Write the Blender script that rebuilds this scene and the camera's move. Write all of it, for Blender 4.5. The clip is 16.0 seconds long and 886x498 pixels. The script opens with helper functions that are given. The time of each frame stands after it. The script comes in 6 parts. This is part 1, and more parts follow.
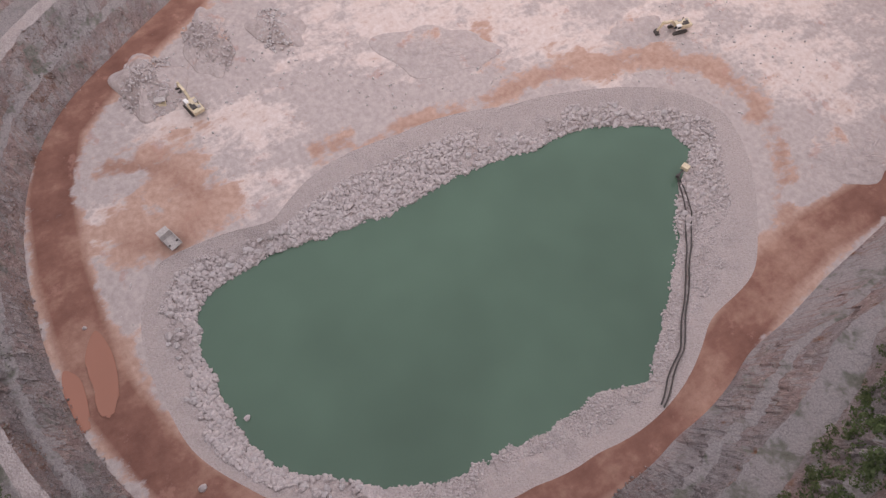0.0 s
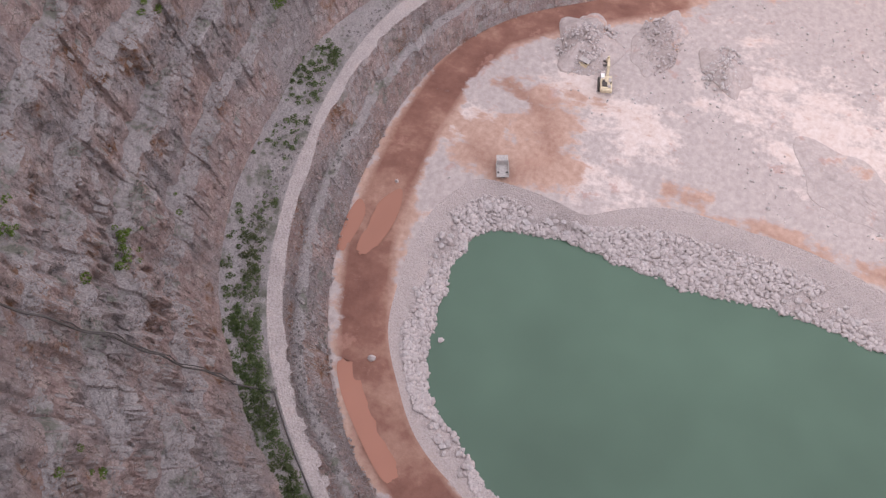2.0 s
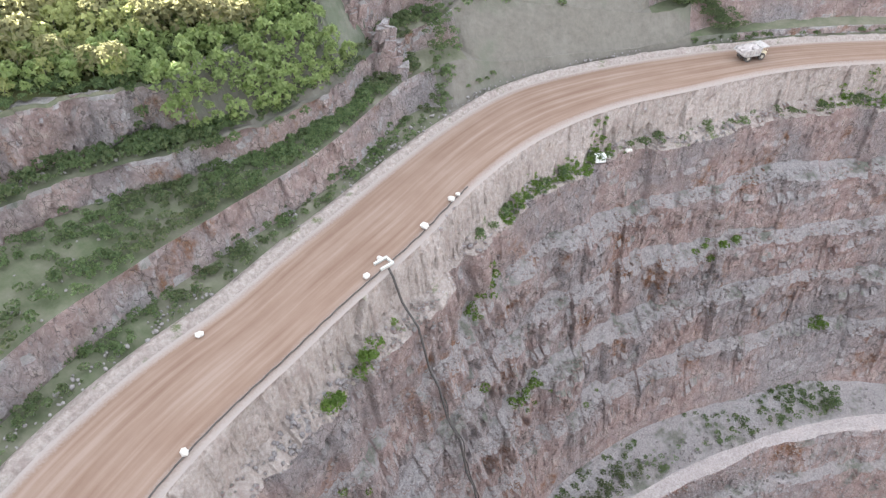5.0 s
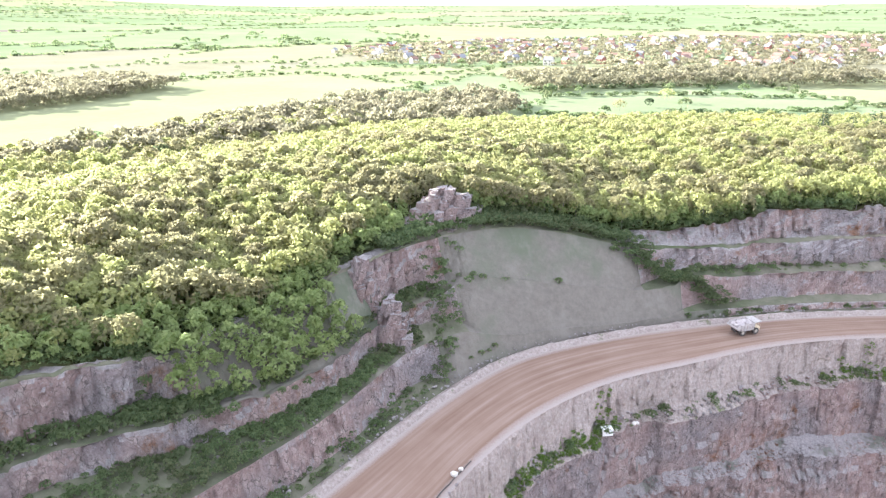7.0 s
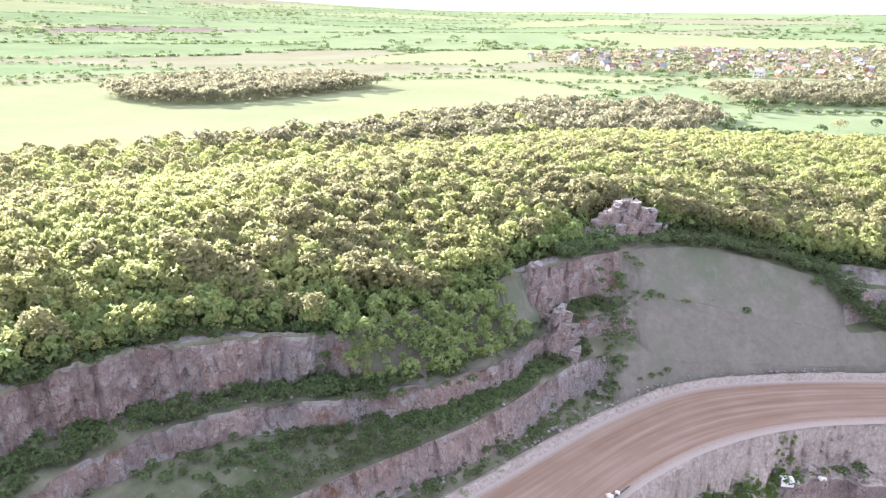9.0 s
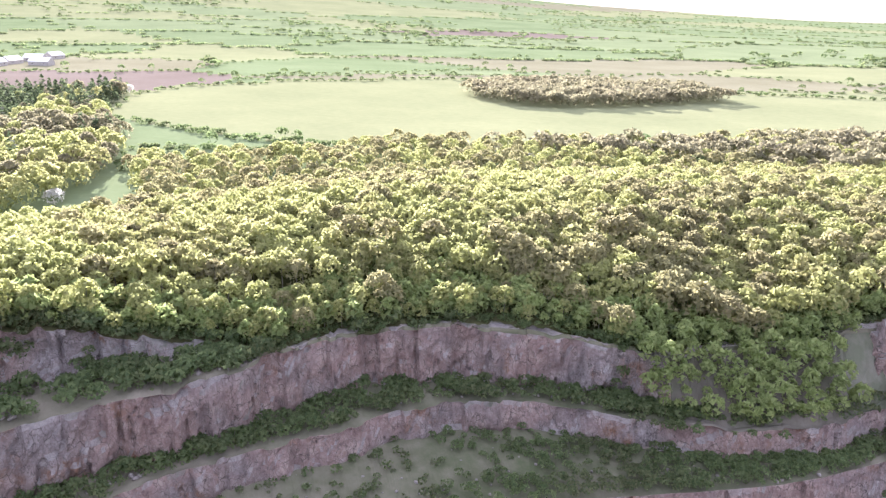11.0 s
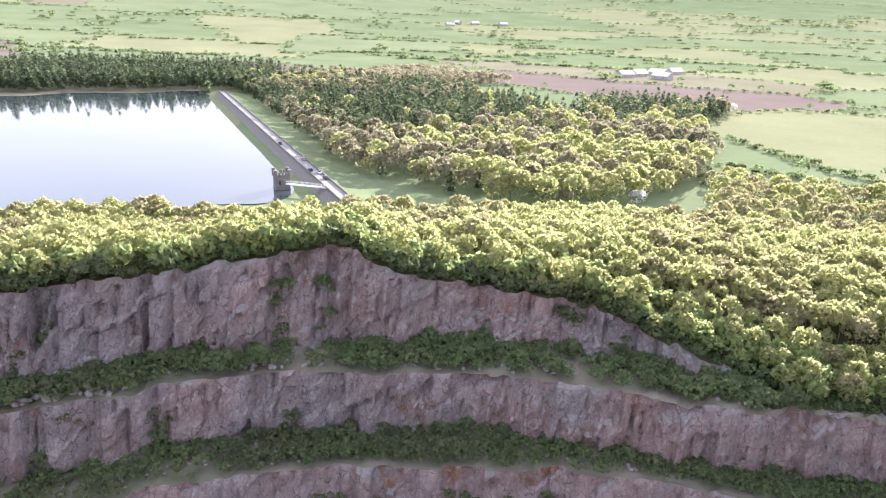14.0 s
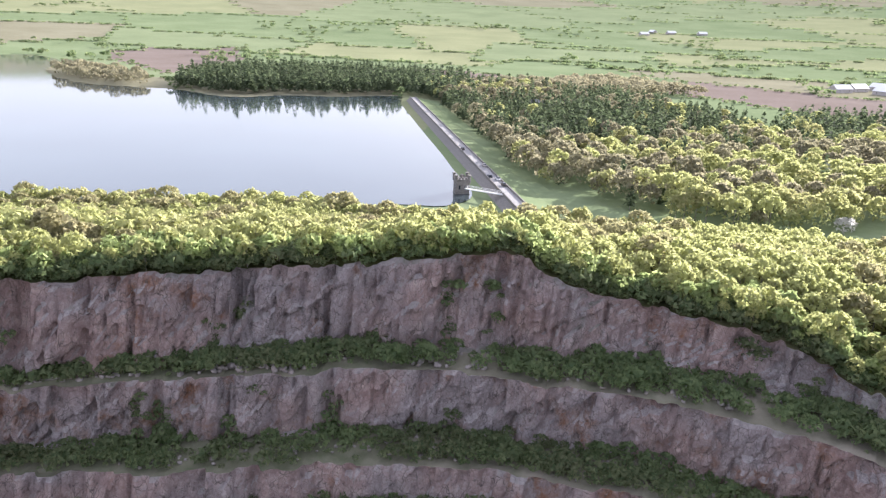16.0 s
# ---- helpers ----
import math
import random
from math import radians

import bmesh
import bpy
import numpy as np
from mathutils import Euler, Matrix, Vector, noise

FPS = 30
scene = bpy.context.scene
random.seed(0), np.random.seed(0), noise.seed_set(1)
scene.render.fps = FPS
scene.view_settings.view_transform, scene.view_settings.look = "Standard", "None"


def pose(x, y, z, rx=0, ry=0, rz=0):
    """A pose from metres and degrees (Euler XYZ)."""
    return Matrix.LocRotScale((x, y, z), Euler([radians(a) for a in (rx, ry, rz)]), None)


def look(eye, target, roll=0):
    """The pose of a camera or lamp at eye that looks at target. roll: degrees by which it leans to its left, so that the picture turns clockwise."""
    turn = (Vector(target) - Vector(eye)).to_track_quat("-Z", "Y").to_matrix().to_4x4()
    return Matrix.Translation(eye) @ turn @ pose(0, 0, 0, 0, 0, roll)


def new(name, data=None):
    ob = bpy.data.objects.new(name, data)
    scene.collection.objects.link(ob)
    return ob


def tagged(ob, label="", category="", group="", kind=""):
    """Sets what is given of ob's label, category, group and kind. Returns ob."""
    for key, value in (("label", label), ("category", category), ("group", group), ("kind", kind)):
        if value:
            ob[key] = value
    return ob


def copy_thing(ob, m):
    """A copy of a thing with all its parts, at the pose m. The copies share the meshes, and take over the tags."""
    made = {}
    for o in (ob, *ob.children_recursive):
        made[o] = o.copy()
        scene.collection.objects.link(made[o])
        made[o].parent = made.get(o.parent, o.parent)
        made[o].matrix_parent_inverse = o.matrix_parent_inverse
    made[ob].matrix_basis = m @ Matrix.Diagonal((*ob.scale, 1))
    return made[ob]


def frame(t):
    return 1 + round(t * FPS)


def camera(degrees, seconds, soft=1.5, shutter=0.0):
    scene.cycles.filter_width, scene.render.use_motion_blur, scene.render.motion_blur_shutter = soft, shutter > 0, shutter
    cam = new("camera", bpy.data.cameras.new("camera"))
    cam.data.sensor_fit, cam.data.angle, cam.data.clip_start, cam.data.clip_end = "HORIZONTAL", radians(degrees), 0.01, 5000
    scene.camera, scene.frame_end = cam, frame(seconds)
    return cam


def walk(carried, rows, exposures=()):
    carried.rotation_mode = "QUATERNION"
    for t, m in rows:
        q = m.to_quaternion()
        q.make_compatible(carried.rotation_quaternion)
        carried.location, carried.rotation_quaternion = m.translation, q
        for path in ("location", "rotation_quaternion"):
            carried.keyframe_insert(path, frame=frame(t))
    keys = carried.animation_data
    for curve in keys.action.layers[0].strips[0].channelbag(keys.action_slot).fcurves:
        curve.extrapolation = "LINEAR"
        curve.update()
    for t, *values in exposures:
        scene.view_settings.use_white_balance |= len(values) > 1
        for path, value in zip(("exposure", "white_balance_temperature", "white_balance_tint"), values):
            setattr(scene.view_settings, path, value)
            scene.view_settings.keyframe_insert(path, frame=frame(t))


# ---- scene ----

# Camera: a drone that hovers at one spot and turns; yaw, pitch, roll in degrees
EYE_Z = 75.0
cam = camera(65.75, 16.0, soft=1.3)
PATH = (
    (0.0, -120.76, -62.54, 0.91), (0.5, -110.53, -62.50, 0.42), (1.0, -98.30, -62.40, 0.19), (1.5, -85.79, -62.31, -0.21),
    (2.0, -71.63, -62.23, -0.28), (2.5, -60.20, -62.17, -0.43), (3.0, -48.19, -62.09, -0.81), (3.5, -37.70, -62.00, -0.93),
    (4.0, -29.23, -59.93, -0.89), (4.5, -21.93, -53.35, -0.60), (5.0, -15.62, -41.85, -0.48), (5.2, -15.18, -37.19, -0.36),
    (7.3, -15.53, -19.27, -0.26), (7.5, -15.47, -19.27, -0.26), (8.0, -8.38, -19.17, -0.07), (8.5, -4.85, -19.14, 0.30),
    (9.0, 0.00, -19.07, 0.41), (9.2, 4.52, -19.08, 0.52), (11.3, 31.26, -18.81, 1.26), (11.5, 34.34, -18.82, 1.32),
    (12.0, 43.13, -18.76, 1.45), (12.5, 52.03, -18.70, 1.74), (13.0, 59.96, -18.65, 2.00), (13.5, 67.32, -18.61, 2.08),
    (14.0, 74.02, -18.58, 2.18), (14.5, 79.06, -18.54, 2.18), (15.0, 84.03, -18.47, 2.15), (15.5, 88.59, -18.51, 2.34),
    (16.0, 89.14, -18.40, 2.05),
)


def view(yaw, pitch, roll):
    return pose(0, 0, EYE_Z, 0, 0, yaw) @ pose(0, 0, 0, 90 + pitch) @ pose(0, 0, 0, 0, 0, roll)


walk(cam, [(t, view(*a)) for t, *a in PATH],
     exposures=((0.0, 1.5, 6750, 18), (1.5, 1.78, 6650, 18), (3.5, 2.08, 6300, 13), (4.5, 2.3, 6200, 5), (5.2, 2.5, 6050, 4),
                (7.3, 2.36, 5750, 12), (9.2, 2.15, 5750, 14), (11.3, 1.92, 5800, 23), (12.5, 1.8, 5800, 24), (13.4, 1.95, 5800, 24), (14.4, 1.7, 5850, 19), (16.0, 1.55, 5850, 18)))

# World: low hazy sun over the far rim of the pit
SUN_AZ, SUN_EL = 45.0, 18.0          # degrees left of +y, degrees above the horizon
world = bpy.data.worlds.new("sky")
scene.world = world
world.use_nodes = True
wt = world.node_tree
sky = wt.nodes.new("ShaderNodeTexSky")
sky.sky_type = "NISHITA"
sky.sun_disc = False
sky.sun_elevation = radians(SUN_EL)
sky.sun_rotation = radians(-SUN_AZ)
sky.air_density, sky.dust_density, sky.ozone_density = 1.0, 3.0, 1.0
wt.nodes["Background"].inputs["Strength"].default_value = 0.14
haze = wt.nodes.new("ShaderNodeMix")          # thin bright haze over the whole sky
haze.data_type = "RGBA"
haze.inputs["Factor"].default_value = 0.7
haze.inputs["B"].default_value = (3.9, 3.82, 3.95, 1)
wt.links.new(sky.outputs["Color"], haze.inputs["A"])
wt.links.new(haze.outputs["Result"], wt.nodes["Background"].inputs["Color"])
sun_data = bpy.data.lights.new("sun", "SUN")
sun_data.energy, sun_data.angle, sun_data.color = 5.0, radians(1.0), (1.0, 0.93, 0.80)
sun = new("sun", sun_data)
a, e = radians(SUN_AZ), radians(SUN_EL)
sun.matrix_world = look((0, 0, 0), (math.sin(a) * math.cos(e), -math.cos(a) * math.cos(e), -math.sin(e)))


# ---------------------------------------------------------------- materials
class Mat:
    """Small builder for node materials."""

    def __init__(self, name, rough=0.9):
        self.m = bpy.data.materials.new(name)
        self.m.use_nodes = True
        self.t = self.m.node_tree
        self.b = self.t.nodes["Principled BSDF"]
        self.b.inputs["Roughness"].default_value = rough
        self.b.inputs["Specular IOR Level"].default_value = 0.25
        self.co = self.t.nodes.new("ShaderNodeTexCoord").outputs["Object"]

    def noise(self, scale, detail=6, rough=0.6, stretch=(1, 1, 1), kind="noise"):
        mp = self.t.nodes.new("ShaderNodeMapping")
        mp.inputs["Scale"].default_value = stretch
        self.t.links.new(self.co, mp.inputs["Vector"])
        if kind == "noise":
            n = self.t.nodes.new("ShaderNodeTexNoise")
            n.inputs["Detail"].default_value = detail
            n.inputs["Roughness"].default_value = rough
            out = n.outputs["Fac"]
        else:
            n = self.t.nodes.new("ShaderNodeTexVoronoi")
            if kind == "crack":
                n.feature = "DISTANCE_TO_EDGE"
            out = n.outputs["Distance"] if kind != "cells" else n.outputs["Color"]
        n.inputs["Scale"].default_value = scale
        self.t.links.new(mp.outputs["Vector"], n.inputs["Vector"])
        return out

    def ramp(self, fac, *stops):
        r = self.t.nodes.new("ShaderNodeValToRGB")
        els = r.color_ramp.elements
        while len(els) < len(stops):
            els.new(0.5)
        for el, (p, c) in zip(els, stops):
            el.position, el.color = p, (*c, 1) if len(c) == 3 else c
        self.t.links.new(fac, r.inputs["Fac"])
        return r.outputs["Color"]

    def value(self, fac, lo, hi):
        r = self.t.nodes.new("ShaderNodeMapRange")
        r.inputs["From Min"].default_value, r.inputs["From Max"].default_value = lo, hi
        self.t.links.new(fac, r.inputs["Value"])
        return r.outputs["Result"]

    def mix(self, fac, a, b, mode="MIX"):
        n = self.t.nodes.new("ShaderNodeMix")
        n.data_type, n.blend_type = "RGBA", mode
        for sock, v in ((n.inputs["Factor"], fac), (n.inputs["A"], a), (n.inputs["B"], b)):
            if isinstance(v, (int, float)):
                sock.default_value = v
            elif isinstance(v, tuple):
                sock.default_value = (*v, 1)
            else:
                self.t.links.new(v, sock)
        return n.outputs["Result"]

    def math(self, op, a, b=0.0):
        n = self.t.nodes.new("ShaderNodeMath")
        n.operation = op
        for sock, v in ((n.inputs[0], a), (n.inputs[1], b)):
            if isinstance(v, (int, float)):
                sock.default_value = v
            else:
                self.t.links.new(v, sock)
        return n.outputs["Value"]

    def attr(self, name):
        n = self.t.nodes.new("ShaderNodeAttribute")
        n.attribute_name = name
        return n.outputs["Fac"]

    def island(self):
        return self.t.nodes.new("ShaderNodeNewGeometry").outputs["Random Per Island"]

    def upward(self):
        n = self.t.nodes.new("ShaderNodeNewGeometry")
        s = self.t.nodes.new("ShaderNodeSeparateXYZ")
        self.t.links.new(n.outputs["Normal"], s.inputs["Vector"])
        return s.outputs["Z"]

    def random(self):
        return self.t.nodes.new("ShaderNodeObjectInfo").outputs["Random"]

    def done(self, color, bump=None, strength=0.5, distance=0.3):
        if isinstance(color, tuple):
            self.b.inputs["Base Color"].default_value = (*color, 1)
        else:
            self.t.links.new(color, self.b.inputs["Base Color"])
        if bump is not None:
            n = self.t.nodes.new("ShaderNodeBump")
            n.inputs["Strength"].default_value, n.inputs["Distance"].default_value = strength, distance
            self.t.links.new(bump, n.inputs["Height"])
            self.t.links.new(n.outputs["Normal"], self.b.inputs["Normal"])
        return self.m


def rock_material():
    m = Mat("quarry_rock", 0.92)
    big, mid, fine = m.noise(0.035, 4), m.noise(0.3, 8, 0.72), m.noise(1.6, 8, 0.75)
    streak = m.noise(0.2, 7, 0.72, (1, 1, 0.8))
    c = m.ramp(mid, (0.32, (0.24, 0.165, 0.155)), (0.44, (0.42, 0.30, 0.275)), (0.56, (0.54, 0.405, 0.37)), (0.7, (0.68, 0.56, 0.50)))
    grey = m.ramp(fine, (0.32, (0.21, 0.20, 0.212)), (0.55, (0.41, 0.385, 0.39)), (0.72, (0.56, 0.53, 0.525)))
    c = m.mix(m.math("MULTIPLY", m.value(big, 0.42, 0.6), 0.7), c, grey)
    rust = m.value(m.noise(0.055, 5, 0.7), 0.55, 0.63)
    c = m.mix(m.math("MULTIPLY", rust, m.value(streak, 0.42, 0.6)), c, (0.31, 0.155, 0.085))
    c = m.mix(m.math("MULTIPLY", m.value(streak, 0.6, 0.74), 0.55), c, (0.15, 0.122, 0.118))
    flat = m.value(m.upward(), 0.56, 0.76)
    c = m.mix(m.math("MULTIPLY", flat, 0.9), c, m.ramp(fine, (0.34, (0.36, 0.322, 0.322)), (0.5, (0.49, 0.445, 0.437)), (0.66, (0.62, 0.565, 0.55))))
    joint = m.noise(0.7, 7, 0.75, (1, 1, 0.8))
    c = m.mix(m.math("MULTIPLY", m.value(joint, 0.56, 0.66), m.math("SUBTRACT", 0.7, m.math("MULTIPLY", flat, 0.5))), c, (0.13, 0.105, 0.10))
    warp = m.t.nodes.new("ShaderNodeVectorMath")
    warp.operation = "MULTIPLY_ADD"
    warp.inputs[1].default_value = (3.0, 3.0, 3.0)
    ncol = m.t.nodes.new("ShaderNodeTexNoise")
    ncol.inputs["Scale"].default_value = 0.35
    m.t.links.new(m.co, ncol.inputs["Vector"])
    m.t.links.new(ncol.outputs["Color"], warp.inputs[0])
    m.t.links.new(m.co, warp.inputs[2])
    plain_co, m.co = m.co, warp.outputs[0]
    for scale, wide, much in ((0.42, 0.045, 0.75), (1.1, 0.06, 0.5)):
        crack = m.value(m.noise(scale, stretch=(1, 1, 0.5), kind="crack"), wide, 0.0)
        c = m.mix(m.math("MULTIPLY", m.math("MULTIPLY", crack, m.value(mid, 0.42, 0.56)), m.math("SUBTRACT", much, m.math("MULTIPLY", flat, 0.4))), c, (0.10, 0.085, 0.082))
    m.co = plain_co
    chip = m.value(m.noise(1.3, 3, 0.6), 0.58, 0.68)
    c = m.mix(m.math("MULTIPLY", chip, 0.5), c, (0.55, 0.475, 0.445))
    moss = m.math("MULTIPLY", m.value(m.noise(0.1, 6, 0.7), 0.53, 0.63), m.value(m.upward(), 0.5, 0.85))
    c = m.mix(m.math("MULTIPLY", moss, 0.6), c, (0.10, 0.125, 0.06))
    return m.done(c, m.math("ADD", m.math("MULTIPLY", fine, 0.8), m.math("ADD", m.math("MULTIPLY", mid, 1.6), m.math("SUBTRACT", m.math("MULTIPLY", streak, 0.8), m.math("MULTIPLY", joint, 1.2)))), 1.0, 1.5)


def soil_material():
    """Pit floor: red haul dirt, pale dust and grey chippings by the soil map."""
    m = Mat("pit_floor_dirt", 0.9)
    n1, n2, n3 = m.noise(0.035, 5, 0.55), m.noise(0.4, 8, 0.7), m.noise(3, 6, 0.7)
    n4 = m.noise(0.1, 8, 0.68, (1, 0.55, 1))
    blot = m.math("ADD", m.math("MULTIPLY", m.math("SUBTRACT", n4, 0.5), 2.6), m.math("ADD", m.math("MULTIPLY", m.math("SUBTRACT", n1, 0.5), 2.2), m.math("MULTIPLY", m.math("SUBTRACT", n2, 0.5), 0.7)))
    grey = m.ramp(n2, (0.3, (0.35, 0.295, 0.28)), (0.7, (0.51, 0.44, 0.415)))
    pale = m.ramp(n2, (0.3, (0.54, 0.42, 0.37)), (0.7, (0.68, 0.60, 0.565)))
    red = m.ramp(m.math("ADD", m.math("MULTIPLY", n1, 0.5), m.math("ADD", m.math("MULTIPLY", n4, 0.35), m.math("MULTIPLY", n2, 0.15))),
                 (0.38, (0.165, 0.075, 0.056)), (0.49, (0.235, 0.115, 0.085)), (0.62, (0.40, 0.24, 0.18)))
    tan = m.ramp(n2, (0.35, (0.38, 0.235, 0.18)), (0.65, (0.50, 0.345, 0.275)))
    red = m.mix(m.value(m.attr("red"), 0.5, 0.85), tan, red)
    c = m.mix(m.value(m.math("ADD", m.attr("pale"), blot), 0.3, 0.7), grey, pale)
    c = m.mix(m.value(m.math("ADD", m.math("MULTIPLY", m.attr("red"), 1.15), m.math("MULTIPLY", blot, 0.85)), 0.34, 0.58), c, red)
    c = m.mix(m.math("MULTIPLY", m.value(m.noise(0.09, 6, 0.7), 0.6, 0.66), 0.45), c, (0.40, 0.22, 0.175))
    c = m.mix(m.math("MULTIPLY", m.value(n3, 0.5, 0.7), 0.25), c, (0.2, 0.15, 0.14))
    return m.done(c, m.math("ADD", n2, n3), 0.4, 0.3)


def road_material():
    m = Mat("haul_road_dirt", 0.9)
    m.b.inputs["Specular IOR Level"].default_value = 0.1
    n1, n2 = m.noise(0.07, 6, 0.65), m.noise(2.2, 6, 0.7)
    both = m.t.nodes.new("ShaderNodeCombineXYZ")
    m.t.links.new(m.math("MULTIPLY", m.attr("across"), 16.0), both.inputs[0])
    m.t.links.new(m.math("MULTIPLY", m.attr("along"), 0.022), both.inputs[1])
    ruts = m.t.nodes.new("ShaderNodeTexNoise")
    ruts.inputs["Scale"].default_value, ruts.inputs["Detail"].default_value = 1.0, 5
    m.t.links.new(both.outputs[0], ruts.inputs["Vector"])
    c = m.ramp(m.math("ADD", m.math("MULTIPLY", ruts.outputs["Fac"], 0.75), m.math("MULTIPLY", n1, 0.25)),
               (0.36, (0.195, 0.125, 0.092)), (0.5, (0.235, 0.16, 0.122)), (0.64, (0.28, 0.205, 0.165)))
    edge = m.value(m.math("ADD", m.math("ABSOLUTE", m.math("SUBTRACT", m.attr("across"), 0.5)), m.math("MULTIPLY", m.math("SUBTRACT", n2, 0.5), 0.12)), 0.40, 0.48)
    c = m.mix(edge, c, (0.32, 0.27, 0.245))
    return m.done(c, m.math("ADD", n2, m.math("MULTIPLY", ruts.outputs["Fac"], 2.0)), 0.35, 0.2)


def plain(name, color, rough=0.6, metal=0.0, vary=0.25, scale=1.5):
    m = Mat(name, rough)
    m.b.inputs["Metallic"].default_value = metal
    n = m.noise(scale, 6, 0.65)
    c = m.ramp(n, (0.3, tuple(v * (1 - vary) for v in color)), (0.7, tuple(min(1, v * (1 + vary)) for v in color)))
    return m.done(c, n, 0.2, 0.05)


def leaf_material(name, dark, light, brown=None):
    m = Mat(name, 0.75)
    c = m.mix(m.island(), dark, light)
    tone = m.noise(0.03, 3)
    c = m.mix(m.value(tone, 0.45, 0.62), c, m.mix(m.island(), tuple(v * 0.8 for v in dark), brown or light))
    m.b.inputs["Subsurface Weight"].default_value = 0.0
    tr = m.t.nodes.new("ShaderNodeBsdfTranslucent")
    m.t.links.new(c, tr.inputs["Color"])
    add = m.t.nodes.new("ShaderNodeMixShader")
    add.inputs["Fac"].default_value = 0.7
    out = m.t.nodes["Material Output"]
    m.done(c)
    m.t.links.new(m.b.outputs[0], add.inputs[1])
    m.t.links.new(tr.outputs[0], add.inputs[2])
    m.t.links.new(add.outputs[0], out.inputs["Surface"])
    return m.m


def grass_material(name, dark, light, lines=0.0):
    m = Mat(name, 0.9)
    n1, n2 = m.noise(0.008, 5, 0.6), m.noise(0.15, 6, 0.7)
    c = m.ramp(m.math("ADD", m.math("MULTIPLY", n1, 0.6), m.math("MULTIPLY", n2, 0.4)), (0.38, dark), (0.62, light))
    m.b.inputs["Specular IOR Level"].default_value = 0.0
    return m.done(c, n2, 0.3, 0.2)


ROCK, SOIL, ROAD = rock_material(), soil_material(), road_material()


def scree_material():
    m = Mat("scree", 0.95)
    n1, n2 = m.noise(0.12, 6, 0.7), m.noise(1.3, 7, 0.75)
    c = m.ramp(m.math("ADD", m.math("MULTIPLY", n1, 0.45), m.math("MULTIPLY", n2, 0.55)), (0.36, (0.30, 0.255, 0.243)), (0.5, (0.44, 0.38, 0.362)), (0.64, (0.56, 0.495, 0.475)))
    peb = m.noise(1.7, kind="voronoi")
    c = m.mix(m.math("MULTIPLY", m.value(peb, 0.55, 0.8), 0.25), c, (0.18, 0.155, 0.15))
    c = m.mix(m.math("MULTIPLY", m.value(n1, 0.55, 0.68), 0.5), c, (0.40, 0.30, 0.265))
    c = m.mix(m.value(m.math("ADD", m.attr("outer"), m.math("MULTIPLY", m.math("SUBTRACT", n1, 0.5), 1.2)), 0.5, 0.85), c, m.ramp(n2, (0.3, (0.35, 0.295, 0.28)), (0.7, (0.51, 0.44, 0.415))))
    return m.done(c, m.math("SUBTRACT", n2, peb), 0.8, 0.5)


SCREE = scree_material()


def shoulder_material():
    m = Mat("pale_crumbling_earth", 0.95)
    n1, n2, n3 = m.noise(0.16, 6, 0.7), m.noise(1.1, 7, 0.7), m.noise(0.3, 6, 0.7, (1, 1, 0.3))
    c = m.ramp(n2, (0.3, (0.26, 0.21, 0.188)), (0.55, (0.41, 0.345, 0.31)), (0.75, (0.50, 0.43, 0.395)))
    c = m.mix(m.math("MULTIPLY", m.value(n3, 0.52, 0.68), 0.7), c, (0.27, 0.205, 0.185))
    c = m.mix(m.math("MULTIPLY", m.value(n1, 0.6, 0.68), m.value(m.upward(), 0.5, 0.8)), c, (0.14, 0.155, 0.075))
    return m.done(c, m.math("ADD", n2, m.math("MULTIPLY", n3, 1.5)), 0.9, 0.9)


SHOULDER = shoulder_material()
BENCH = grass_material("bench_earth", (0.085, 0.10, 0.055), (0.23, 0.205, 0.165))


def tip_material():
    """Tipped overburden: brown earth with thin weeds and run-off streaks."""
    m = Mat("tip_fill_dirt", 0.95)
    n1, n2, n3 = m.noise(0.03, 5, 0.6), m.noise(0.5, 7, 0.72), m.noise(0.11, 6, 0.7, (1, 1, 0.3))
    c = m.ramp(n2, (0.3, (0.135, 0.12, 0.10)), (0.7, (0.19, 0.17, 0.145)))
    c = m.mix(m.value(n1, 0.48, 0.62), c, (0.12, 0.13, 0.09))
    c = m.mix(m.math("MULTIPLY", m.value(n3, 0.52, 0.68), 0.6), c, (0.21, 0.19, 0.165))
    return m.done(c, m.math("ADD", n2, n3), 0.6, 0.5)


TIP = tip_material()
FOREST_FLOOR = grass_material("woodland_ground", (0.07, 0.085, 0.035), (0.14, 0.13, 0.07))
GRASS = grass_material("pasture_grass", (0.15, 0.19, 0.10), (0.20, 0.24, 0.135))


def water_material(name, color, rough, wave, specular=0.5):
    m = Mat(name, rough)
    m.b.inputs["Specular IOR Level"].default_value = specular
    m.b.inputs["IOR"].default_value = 1.33
    n = m.noise(0.6, 4, 0.6)
    big = m.noise(0.012, 3)
    c = m.ramp(big, (0.3, tuple(v * 0.85 for v in color)), (0.7, tuple(v * 1.15 for v in color)))
    return m.done(c, n, wave, 0.05)


POND = water_material("green_pond_water", (0.08, 0.134, 0.094), 0.12, 0.15)
LAKE = water_material("reservoir_water", (0.05, 0.065, 0.07), 0.05, 0.15)
LAKE.node_tree.nodes["Principled BSDF"].inputs["IOR"].default_value = 1.7


# ---------------------------------------------------------------- terrain
CX, CY = 75.0, -45.0                 # middle of the pit
NT = 2160                            # steps round the pit
TH = np.linspace(-180, 180, NT, endpoint=False)


